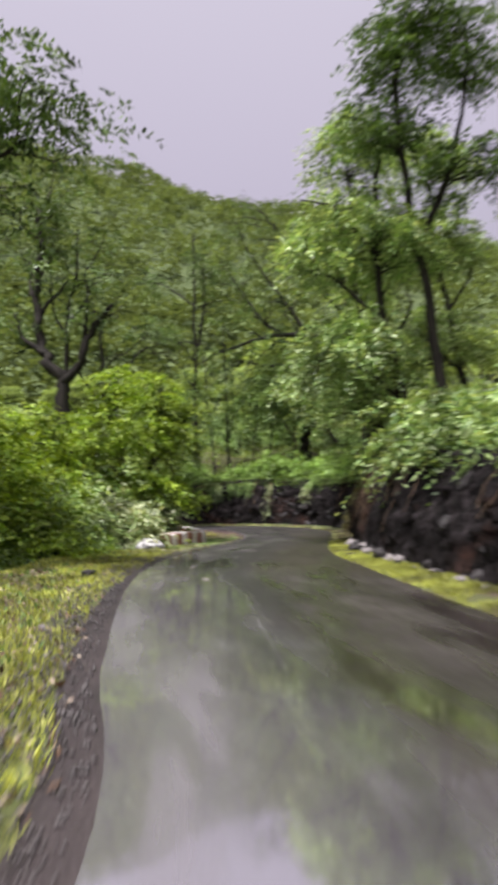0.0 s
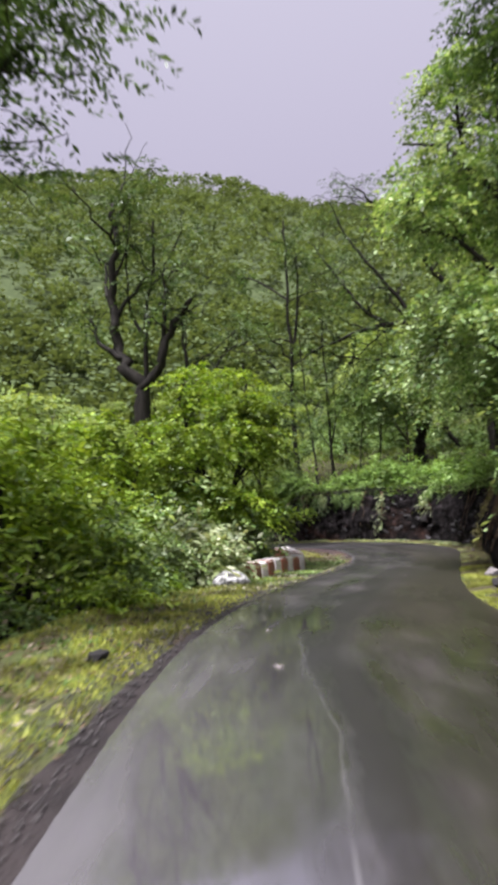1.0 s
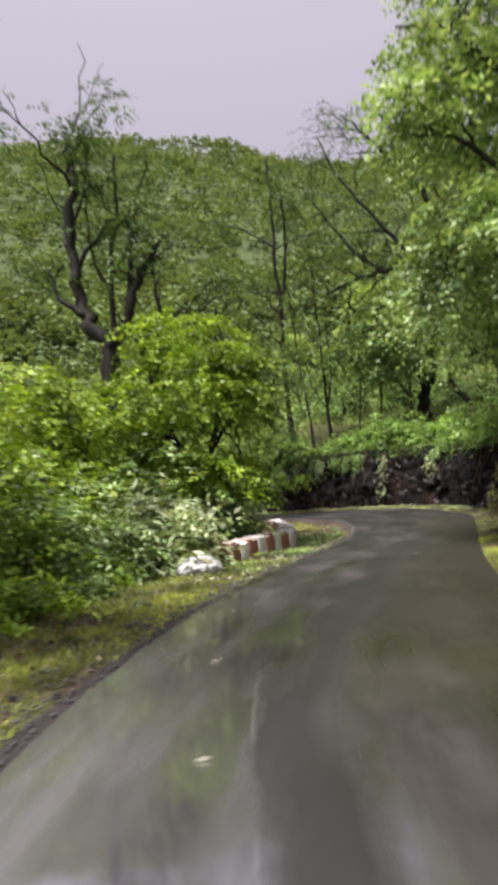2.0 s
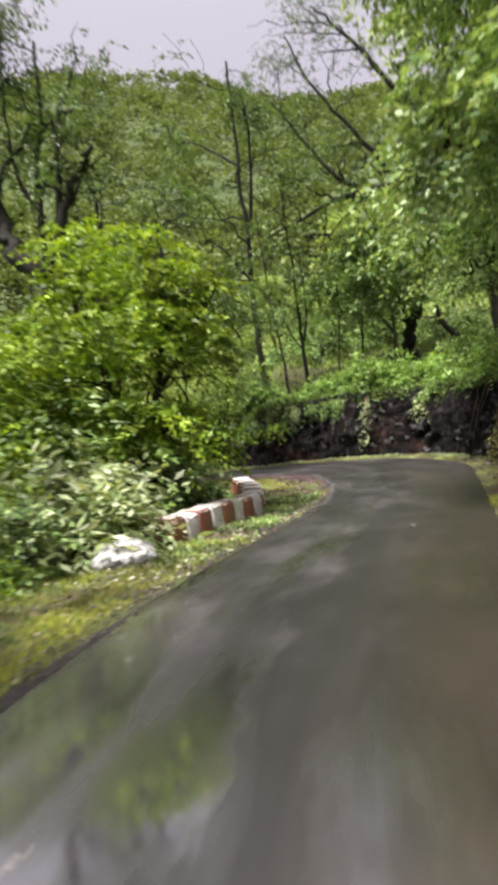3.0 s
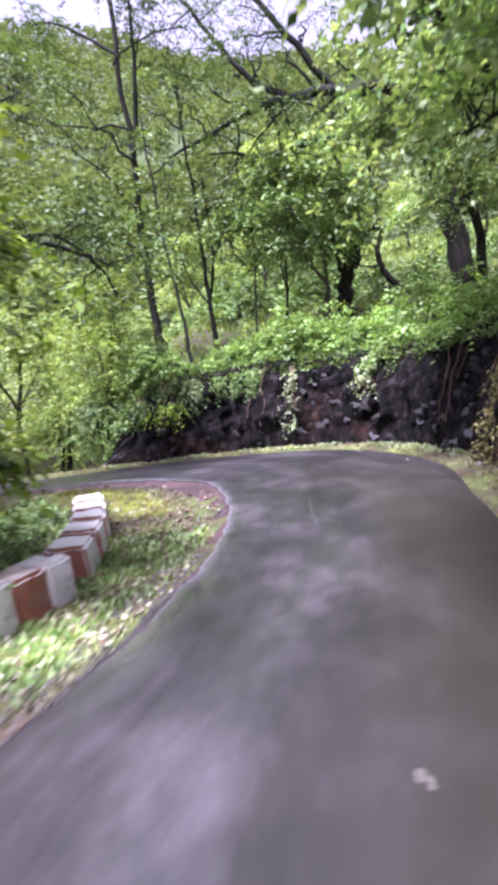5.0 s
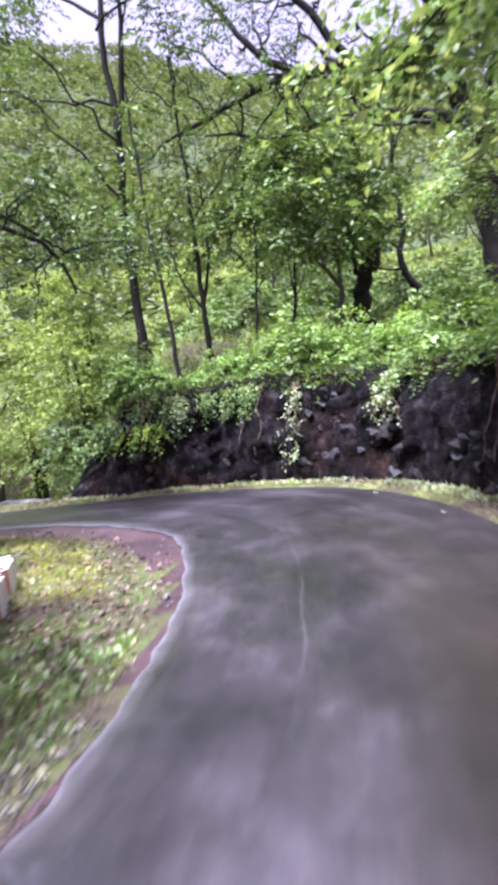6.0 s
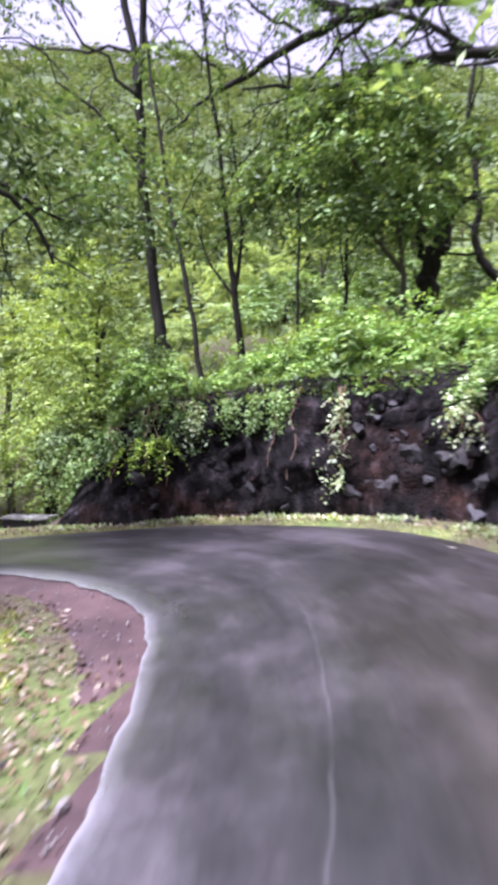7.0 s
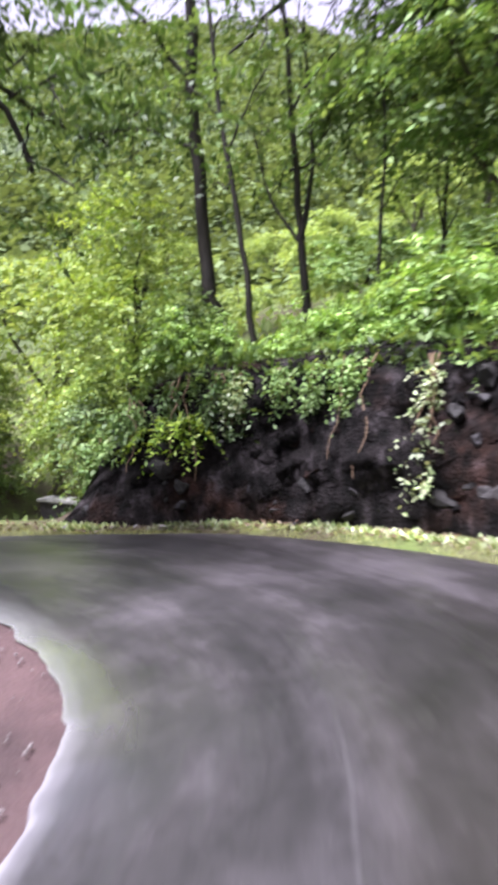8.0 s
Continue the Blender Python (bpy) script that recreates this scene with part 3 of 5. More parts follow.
def shrub(name, label, at, seed, rx, ry, rz, clumps, per, leaf, material, group="", **more):
    root = new(name)
    root.location = at
    tagged(root, label, "shrub", group)
    return shrub_parts(root, seed, rx, ry, rz, clumps, per, leaf, material, **more)


def wander(a, b, n, r, amount):
    """A bent line from a to b."""
    f = np.linspace(0, 1, n)[:, None]
    p = np.asarray(a) * (1 - f) + np.asarray(b) * f
    k = np.cumsum(r.normal(size=(n, 3)), 0)
    k -= f * k[-1]
    return p + k * amount * np.linalg.norm(np.subtract(b, a)) / n**0.5


def tree(name, label, at, seed, limbs, leaf, material, twigs=120, per=12, twig=0.7, droop=0.5, bark=None, kids=5, reach=0.45, group="", start=0.35, wide=0.42, rise=0.3):
    """limbs: (points from the base, thickness at its two ends, share of the leaves). Kids: side branches on each limb."""
    r = np.random.default_rng(seed)
    root = new(name)
    root.location = at
    tagged(root, label, "tree", group)
    bark = bark or BARK
    anchors, ways, thin = [], [], []
    total = sum(s for *_, s in limbs) or 1
    first = True
    for pts, r0, r1, share in limbs:
        line = smooth_line(pts, 5)
        line[1:] += r.normal(size=line[1:].shape) * r0 * 0.25
        part("trunk" if first else "limb", array_mesh("limb", *tube(line, r0, r1, 9 if first else 7, 0.06, r), bark), root)
        first = False
        if not share:
            continue
        size = np.linalg.norm(line[-1] - line[0])
        pieces, ends = [], []
        for k in range(kids):
            i = int(len(line) * (start + (1 - start) * (k + r.uniform(0, 1)) / kids))
            i = min(i, len(line) - 2)
            ahead = unit(line[i + 1] - line[i])
            out = unit(np.cross(ahead, r.normal(size=3)) + 0.6 * ahead + [0, 0, rise])
            tip = line[i] + out * size * reach * r.uniform(0.6, 1.2)
            b = wander(line[i], tip, 8, r, 0.12)
            rr = (r0 + (r1 - r0) * i / len(line)) * 0.5
            pieces.append(tube(b, rr, 0.012, 5))
            ends.append(b)
            for _ in range(2):
                j = r.integers(3, 7)
                tip2 = b[j] + unit(out + 0.8 * r.normal(size=3)) * size * reach * 0.5
                c = wander(b[j], tip2, 6, r, 0.12)
                pieces.append(tube(c, rr * 0.4, 0.008, 4))
                ends.append(c)
        ends.append(line[len(line) // 2 :])
        if pieces:
            thin += pieces
        count = int(twigs * share / total)
        for k in range(count):
            if k % 11 == 0:
                b = ends[r.integers(len(ends))]
                i = r.integers(len(b) // 2, len(b))
                heart = b[i] + r.normal(size=3) * 0.10 * size**0.5
                wide_by = twig * r.uniform(0.5, 1.1)
            off = r.normal(size=3) * [1, 1, 0.42]
            anchors.append(heart + off * wide_by * 0.55)
            ways.append(off * 0.8 + [0, 0, 0.15] + r.normal(size=3) * 0.35)
    if thin:
        part("branchwork", array_mesh("branchwork", *joined(thin), bark), root, "thin dark side branches", "stuff")
    if anchors:
        v, t = sprays(anchors, ways, r, per, twig, leaf, droop, wide)
        part("crown", array_mesh("crown", v, t, material), root)
    return root


def canopy_tree(name, label, at, seed, limbs, domes, leaf, material, twig=0.6, per=11, droop=0.6, wide=0.46, bark=None, group="", flat=0.34, thin=0.016):
    """A tree with a crown of leafy shelves. limbs: (points from the base, thickness at its two ends).
    domes: (middle, reach, number of shelves, sprays on each, size of a shelf)."""
    r = np.random.default_rng(seed)
    root = new(name)
    root.location = at
    tagged(root, label, "tree", group)
    bark = bark or BARK
    wood, anchors, ways, twiggy = [], [], [], []
    for k, (pts, r0, r1) in enumerate(limbs):
        line = smooth_line(pts, 5)
        line[1:-1] += r.normal(size=line[1:-1].shape) * r0 * 0.22
        part("limb" if k else "trunk", array_mesh("limb" if k else "trunk", *tube(line, r0, r1, 7 if k else 9, 0.06, r), bark), root)
        wood.append(line)
    wood = np.concatenate(wood)
    for mid, reach, shelves, sprigs, size in domes:
        for _ in range(shelves):
            way = unit(r.normal(size=3))
            way[2] = abs(way[2]) * 1.15 - 0.38
            at_shelf = np.asarray(mid) + way * reach * r.uniform(0.35, 1.0) ** 0.6
            rad = size * r.uniform(0.6, 1.35)
            ang, q = r.uniform(0, 2 * np.pi, sprigs), np.sqrt(r.uniform(0, 1, sprigs))
            ring = np.stack([np.cos(ang) * q, np.sin(ang) * q, flat * (1 - q**2)], 1)
            tip = ring * rad + r.normal(size=(sprigs, 3)) * [0.05, 0.05, 0.06]
            anchors.append(at_shelf + tip)
            ways.append(ring * [0.9, 0.9, 0] + way * [0.45, 0.45, 0.1] + [0, 0, 0.18] + r.normal(size=(sprigs, 3)) * 0.28)
            cost = np.linalg.norm(wood - at_shelf, axis=1) + 0.8 * np.maximum(wood[:, 2] - at_shelf[2] + 0.3, 0)
            foot = wood[int(np.argmin(cost))]
            line = wander(foot, at_shelf - [0, 0, 0.05], 7, r, 0.10)
            line += np.array([0, 0, 1.0]) * (0.10 * np.linalg.norm(at_shelf - foot) * np.sin(np.linspace(0, np.pi, 7)))[:, None]
            twiggy.append(tube(line, thin * (0.8 + 0.5 * np.linalg.norm(at_shelf - foot)), 0.008, 4))
    part("branchwork", array_mesh("branchwork", *joined(twiggy), bark), root, "thin dark side branches", "stuff")
    v, t = sprays(np.concatenate(anchors), np.concatenate(ways), r, per, twig, leaf, droop, wide)
    part("crown", array_mesh("crown", v, t, material), root)
    return root


def copies(ob, spots, seed, lo=0.85, hi=1.2):
    r = random.Random(seed)
    for x, y, s in spots:
        m = pose(x, y, float(land(np.array([x]), np.array([y]))[0]) - 0.05, r.uniform(-4, 4), r.uniform(-4, 4), r.uniform(0, 360)) @ Matrix.Scale(s * r.uniform(lo, hi), 4)
        copy_thing(ob, m)


def on_land(x, y, dz=0.0):
    return (x, y, float(land(np.array([x]), np.array([y]))[0]) + dz)


# ---- parapet, boulder, culvert ----


def block_mesh(name, length, low, top, high, material, seed, end=None):
    """A weathered masonry block with sloping sides and rounded edges; its length runs along y."""
    bm = bmesh.new()
    bmesh.ops.create_cube(bm, size=1)
    for v in bm.verts:
        wide = top if v.co.z > 0 else low
        v.co = Vector((v.co.x * wide, v.co.y * length, (v.co.z + 0.5) * (high + 0.15) - 0.15))
    bmesh.ops.bevel(bm, geom=list(bm.edges), offset=0.035, segments=2, affect="EDGES")
    bmesh.ops.subdivide_edges(bm, edges=[e for e in bm.edges if e.calc_length() > 0.15], cuts=3, use_grid_fill=True)
    for v in bm.verts:
        v.co += Vector((1, 0.3, 1)) * 0.022 * noise.fractal(v.co * 6 + Vector((seed * 3.1, 0, 0)), 1, 2, 3)
    if end:
        for f in bm.faces:
            f.material_index = int(f.normal.y < -0.8 or (f.normal.x < -0.8))
    me = bpy.data.meshes.new(name)
    bm.to_mesh(me)
    bm.free()
    me.materials.append(material)
    if end:
        me.materials.append(end)
    return me


def parapet(name, label, line, count, first_white, low, top, high, drop, fill=0.985):
    root = new(name)
    tagged(root, label, "parapet")
    p = smooth_line(line, 30)
    s = np.r_[0, np.cumsum(np.linalg.norm(np.diff(p, axis=0), axis=1))]
    step = s[-1] / count
    root.location = on_land(*p[0])
    for k in range(count):
        # each red half is a little longer than the white one behind it
        near, far = (k, k + 1) if fill < 0.9 else (k + 0.08 * (k % 2), k + 1 + 0.08 * ((k + 1) % 2))
        a = np.array([np.interp((near + 0.02) * step, s, p[:, i]) for i in (0, 1)])
        b = np.array([np.interp((far - 0.02) * step, s, p[:, i]) for i in (0, 1)])
        m, turn = (a + b) / 2, math.degrees(math.atan2(b[1] - a[1], b[0] - a[0])) - 90
        white = (k % 2 == 0) == first_white
        apart = fill < 0.9
        white = white or apart
        me = block_mesh("painted_block", step * (far - near) * fill, low, top, high, WHITEWASH if white else RED_PAINT, k, RED_PAINT if apart else None)
        ob = part("painted_block", me, root, "whitewashed masonry block" if white else "faded red painted block")
        z = max(on_land(*m)[2], -0.24) - drop
        ob.matrix_basis = Matrix.Translation(-root.location) @ pose(m[0], m[1], z, 0, random.uniform(-2, 2), turn)
    return root


parapet("parapet_wall", "low roadside parapet with alternating red and white blocks", [(-5.88, 17.44), (-5.79, 18.5), (-5.70, 19.6), (-5.60, 20.86)], 8, False, 0.52, 0.42, 0.44, 0.02)
parapet("parapet_wall", "row of spaced whitewashed blocks with red ends inside the bend", [(-5.72, 21.2), (-6.15, 22.5), (-6.8, 23.9), (-7.4, 25.0)], 5, True, 0.54, 0.46, 0.38, 0.02, 0.74)

boulder = new("boulder", rock_mesh("boulder", 5, OLD_WHITE, 0.8, 0.16, 3, (0.5, 0.75)))
boulder.matrix_basis = pose(*on_land(-5.62, 16.2, 0.08), 0, 0, 70) @ Matrix.Diagonal((0.60, 0.44, 0.30, 1))
tagged(boulder, "whitewashed boulder at the end of the parapet", "boulder")

culvert = new("culvert_headwall")
culvert.location = (-15.1, 36.8, -1.22)
tagged(culvert, "low grey concrete culvert wall beside the road", "culvert")


def slab(name, sx, sy, sz, at, turn, material, parent, label=""):
    bm = bmesh.new()
    bmesh.ops.create_cube(bm, size=1)
    bmesh.ops.scale(bm, vec=(sx, sy, sz), verts=bm.verts)
    bmesh.ops.bevel(bm, geom=list(bm.edges), offset=0.03, segments=2, affect="EDGES")
    bmesh.ops.subdivide_edges(bm, edges=[e for e in bm.edges if e.calc_length() > 0.4], cuts=4, use_grid_fill=True)
    for v in bm.verts:
        v.co += Vector((0.5, 0.5, 1)) * 0.03 * noise.fractal(v.co * 3, 1, 2, 3)
    me = bpy.data.meshes.new(name)
    bm.to_mesh(me)
    bm.free()
    me.materials.append(material)
    ob = part(name, me, parent, label)
    ob.matrix_basis = pose(*at, 0, 0, turn)
    return ob


slab("coping", 1.9, 0.5, 0.10, (0, 0, 0.36), -8, CONCRETE, culvert, "pale weathered coping")
slab("wall_body", 1.8, 0.36, 0.7, (0, 0, 0.0), -8, STONE_DARK, culvert, "dark wet masonry")

# ---- stones ----
STONES = [rock_mesh("stone", k, STONE if k % 3 else STONE_DARK, 0.7, 0.35, 1) for k in range(8)]
CLIFF_ROCKS = [rock_mesh("rock", 30 + k, (STONE_DARK, CLIFF, STONE_SLATE)[k % 3], 0.85, 0.55, 2, (0.36, 0.70)) for k in range(7)]

def stone_row(seed, count, where, lo, hi, label, group):
    r = random.Random(seed)
    for _ in range(count):
        x, y = where(r)
        s = lo * (hi / lo) ** (r.random() ** 2)
        ob = new("stone", r.choice(STONES))
        ob.matrix_basis = pose(*on_land(x, y, s * 0.2), r.uniform(-20, 20), r.uniform(-20, 20), r.uniform(0, 360)) @ Matrix.Scale(s, 4)
        tagged(ob, label, "stone", group)


def outer_spot(lo, hi, a, b):
    def spot(r):
        i = r.randint(a, b)
        d = SIDE_FINE[i, 0] * r.uniform(lo, hi)
        return fine[i, 2] + OUT_N[i, 0] * d, fine[i, 3] + OUT_N[i, 1] * d
    return spot


def inner_spot(lo, hi, a, b):
    def spot(r):
        i = r.randint(a, b)
        d = r.uniform(lo, hi)
        return fine[i, 0] + IN_N[i, 0] * d, fine[i, 1] + IN_N[i, 1] * d
    return spot


stone_row(1, 110, outer_spot(0.75, 1.25, 120, 310), 0.06, 0.28, "grey stone fallen from the cutting onto the grass", "stones below the cutting")
stone_row(2, 45, outer_spot(0.6, 1.1, 380, 540), 0.03, 0.10, "small pale stone at the foot of the cutting", "stones along the bend")
stone_row(3, 60, inner_spot(0.1, 0.9, 100, 320), 0.02, 0.06, "small dark stone on the gravel shoulder", "shoulder stones")
stone_row(4, 40, inner_spot(0.1, 1.1, 340, 480), 0.02, 0.07, "small grey stone on the inner shoulder", "bend stones")
lone = new("stone", STONES[0])
lone.matrix_basis = pose(*on_land(-4.03, 8.75, 0.06), 0, 0, 40) @ Matrix.Scale(0.13, 4)
tagged(lone, "dark stone lying on the grass verge", "stone")

r_cut = random.Random(12)
for k in range(290):
    i = r_cut.randint(80, len(CUT_EDGE) - 8) if k % 3 == 0 else r_cut.randint(len(CUT_EDGE) - 95, len(CUT_EDGE) - 20)
    f = r_cut.uniform(0.02, 0.85)
    back = CUT_SIDE[i, 0] + 0.22 + 0.85 * f**1.3 - 0.12 * math.sin(f * 3.1)
    s = r_cut.uniform(0.07, 0.14) if r_cut.random() < 0.72 else r_cut.uniform(0.15, 0.25)
    ob = part("rock", r_cut.choice(CLIFF_ROCKS), CUT)
    ob.matrix_basis = pose(CUT_EDGE[i, 0] + CUT_N[i, 0] * back, CUT_EDGE[i, 1] + CUT_N[i, 1] * back, CUT_EDGE[i, 2] + CUT_SIDE[i, 1] * f, r_cut.uniform(-50, 50), r_cut.uniform(-50, 50), r_cut.uniform(0, 360)) @ Matrix.Scale(s, 4)

# ---- trees and shrubs of the inner side ----
shrub("shrub", "pale glossy-leaved shrub beside the white boulder", on_land(-6.75, 16.7, -0.1), 21, 0.62, 0.7, 1.25, 30, 9, 0.25, LEAF_PALE, stems=5, lift=0.35, wide=0.34, per_leaf=9)
hedge_a = shrub("shrub", "dense lime-green roadside shrub with drooping leaf sprays", on_land(-8.5, 12.5, -0.2), 22, 2.0, 2.0, 4.2, 62, 13, 0.20, LEAF_LIME, group="roadside shrubs", stems=7, lift=0.4)
hedge_b = shrub("shrub", "dense soft green roadside shrub of broad leaves", on_land(-8.0, 19.0, -0.2), 23, 1.9, 1.9, 3.0, 52, 13, 0.20, LEAF_SOFT, group="roadside shrubs", stems=7, lift=0.3)
canopy_tree("tree", "spreading young tree with a broad lime-green crown over the parapet", on_land(-7.6, 20.4, -0.2), 26,
            [([(0, 0, 0), (0.1, 0, 1.6), (0.35, 0.1, 3.2), (0.65, 0.3, 5.0), (0.6, 0.3, 6.6)], 0.11, 0.03), ([(0.1, 0, 1.4), (-0.3, -0.2, 2.9), (-0.9, -0.3, 4.4), (-1.2, -0.3, 5.6)], 0.08, 0.025),
             ([(0.3, 0.1, 3.0), (1.1, 0.3, 4.2), (1.9, 0.5, 5.4)], 0.06, 0.02), ([(0.1, 0, 1.5), (0.9, -0.7, 2.5), (1.5, -0.9, 2.9)], 0.05, 0.02), ([(-0.2, -0.1, 2.6), (-1.3, 0.8, 3.8), (-1.9, 1.0, 4.6)], 0.05, 0.02)],
            [((-0.35, 0.2, 4.4), (1.95, 2.2, 2.8), 84, 15, 0.56), ((1.2, 0.8, 5.2), (0.8, 1.0, 0.8), 9, 12, 0.42), ((0.9, -0.8, 2.2), (0.9, 1.1, 1.1), 26, 14, 0.45), ((-1.6, -0.4, 2.4), (1.2, 1.3, 1.6), 18, 14, 0.55)],
            0.165, LEAF_LIME, droop=0.55, twig=0.5)
low_crown = canopy_tree("tree", "low bushy tree with layered lime-green leaf shelves", on_land(-10.0, 17.6, -0.2), 27,
            [([(0, 0, 0), (0.1, 0, 1.8), (0.2, 0.1, 3.4), (0.1, 0.1, 5.6)], 0.10, 0.03), ([(0.1, 0, 1.6), (1.0, -0.3, 3.0), (1.6, -0.5, 4.2)], 0.06, 0.02), ([(0.1, 0, 1.7), (-0.9, 0.3, 3.2), (-1.5, 0.4, 4.4)], 0.06, 0.02)],
            [((0.1, 0, 3.5), (2.0, 2.1, 2.6), 56, 15, 0.6)], 0.17, LEAF_LIME, droop=0.55, twig=0.52, group="low bushy trees")
copies(low_crown, [(-10.6, 13.9, 0.92), (-11.6, 21.8, 1.0), (-9.3, 9.6, 0.8), (-9.2, 6.2, 0.85), (-13.6, 17.5, 1.0)], 14, 0.95, 1.05)
low_a = shrub("shrub", "low leafy green undergrowth bush", on_land(-6.9, 10.5, -0.1), 24, 0.9, 0.9, 0.8, 22, 9, 0.14, LEAF_GREEN, group="undergrowth", stems=4)
low_b = shrub("shrub", "low yellowish green undergrowth bush", on_land(-6.6, 7.0, -0.1), 25, 0.8, 0.8, 0.6, 18, 9, 0.11, LEAF_LIME, group="undergrowth", stems=4)
copies(hedge_a, [(-8.3, 8.6, 0.9), (-8.2, 4.6, 0.8), (-8.5, 16.0, 0.66), (-9.6, 6.0, 1.0), (-13, 12, 1.1)], 1)
copies(hedge_b, [(-7.6, 14.6, 0.8), (-11.6, 23.0, 0.9), (-7.5, 20.6, 0.6), (-13.8, 24.6, 0.7)], 2)
copies(low_a, [(-6.7, 13.2, 0.9), (-6.8, 18.6, 0.9), (-6.9, 20.4, 0.8), (-7.6, 22.4, 0.6), (-6.4, 4.6, 1.0), (-5.8, 2.5, 0.9), (-7.3, 22.7, 0.6), (-8.1, 24.1, 0.75), (-8.8, 22.6, 0.9), (-8.9, 25.5, 0.7), (-9.8, 24.3, 0.9)], 3)
copies(low_b, [(-6.5, 9.0, 1.0), (-6.2, 11.9, 0.9), (-5.6, 5.4, 0.9), (-6.6, 14.2, 0.8), (-5.0, 3.0, 0.8)], 4)

tree("tree", "old dark tree with a forked trunk and sparse crown", on_land(-12.3, 24.0, -0.2), 32,
     [([(0.3, 0, 0), (0.2, 0, 4.0), (-0.1, 0, 6.8), (-1.1, 0.2, 8.6), (-1.5, 0.4, 10.8), (-1.3, 0.5, 13.2), (-1.7, 0.6, 15.0)], 0.36, 0.08, 1.0),
      ([(-0.1, 0, 6.8), (0.7, 0.1, 7.9), (1.3, 0.2, 9.4), (2.0, 0.2, 10.3)], 0.23, 0.06, 0.45), ([(0.7, 0.1, 8.0), (0.9, 0.1, 9.6), (0.9, 0.2, 11.4)], 0.13, 0.04, 0.3),
      ([(-0.9, 0.1, 8.3), (-1.9, 0.1, 9.0), (-2.3, 0.1, 10.2)], 0.14, 0.04, 0.3), ([(-1.5, 0.4, 11.5), (-0.9, 0.4, 12.6), (-0.7, 0.5, 14.4)], 0.07, 0.02, 0.5)],
     0.16, LEAF_DEEP, twigs=520, per=10, twig=0.6, kids=5, reach=0.26, start=0.5)
tree("tree", "bare-stemmed tree with thin upright branches", on_land(-12.6, 28.4 - 3.6, -0.2), 33,
     [([(0, 0, 0), (0.1, 0, 5.0), (0.0, 0, 9.8), (0.4, 0, 11.4), (0.4, 0, 13.6)], 0.14, 0.04, 1.0), ([(0, 0, 9.0), (-0.7, 0, 10.4), (-0.8, 0, 13.0)], 0.08, 0.02, 0.7), ([(0.1, 0, 9.4), (1.1, 0, 10.9)], 0.09, 0.05, 0.1)],
     0.16, LEAF_DEEP, twigs=260, per=9, twig=0.55, kids=4, reach=0.22, start=0.6)
tree("tree", "roadside tree with a dark overhanging leafy crown", on_land(-9.6, 9.4, -0.2), 34,
     [([(0, 0, 0), (-0.2, 0.1, 3.0), (0.4, 0.2, 6.0), (0.8, 0.4, 8.6), (1.0, 0.5, 11.5)], 0.22, 0.06, 1.0), ([(0.4, 0.2, 6.0), (1.8, 0.2, 7.6), (3.0, 0.3, 8.5), (3.9, 0.4, 8.9)], 0.12, 0.02, 1.2), ([(0.7, 0.4, 8.0), (1.8, 0.0, 9.4), (2.9, -0.2, 10.2)], 0.10, 0.02, 1.0), ([(0.4, 0.2, 5.8), (1.4, -0.9, 7.0), (2.6, -1.4, 7.6)], 0.1, 0.02, 0.7)],
     0.16, LEAF_DEEP, twigs=900, per=12, twig=0.65, droop=0.45, kids=9, reach=0.25, start=0.45)
tree("tree", "inner roadside tree with a dark branch hanging over the lower road", (-12.2, 26.4, float(land(np.array([-12.2]), np.array([26.4]))[0]) - 0.2), 35,
     [([(0, 0, 0), (0.1, 0.2, 2.6), (-0.1, 0.5, 5.4), (0.2, 0.7, 8.0), (0.0, 0.8, 10.4)], 0.17, 0.05, 0.5), ([(0, 0.3, 3.0), (0.9, 1.4, 5.2), (2.0, 2.2, 5.9), (3.3, 2.9, 5.4), (3.8, 3.2, 4.5)], 0.10, 0.025, 1.3),
      ([(1.6, 2.0, 5.8), (2.2, 3.3, 6.2), (2.8, 4.6, 5.7), (3.1, 5.4, 5.6)], 0.06, 0.02, 1.0), ([(0, 0.5, 5.0), (1.4, 1.8, 8.4), (2.4, 2.6, 9.2)], 0.08, 0.02, 0.7)],
     0.14, LEAF_DEEP, twigs=620, per=11, twig=0.55, kids=7, reach=0.3)

# ---- trees above the cutting ----
tree("tree", "tall straight dark-stemmed tree above the cutting", (-9.75, 35.3, 3.0), 41,
          [([(0.3, 0, -1.9), (0.15, 0, 0), (0, 0, 1.5), (0.0, 0, 5.5), (-0.12, 0, 10.0), (-0.25, 0.2, 14.0)], 0.19, 0.05, 1.0), ([(0.0, 0, 6.2), (0.4, 0, 8.8), (0.5, 0.1, 12.0)], 0.10, 0.04, 0.8), ([(-0.15, 0, 3.4), (-1.4, 0.2, 4.1), (-2.4, 0.1, 3.9)], 0.05, 0.02, 0.15),
           ([(-0.1, 0, 9.5), (-2.1, 0.2, 11.0), (-3.2, 0.2, 11.2)], 0.06, 0.02, 0.4)],
          0.15, LEAF_DEEP, twigs=620, per=10, twig=0.55, kids=6, reach=0.25, start=0.5)
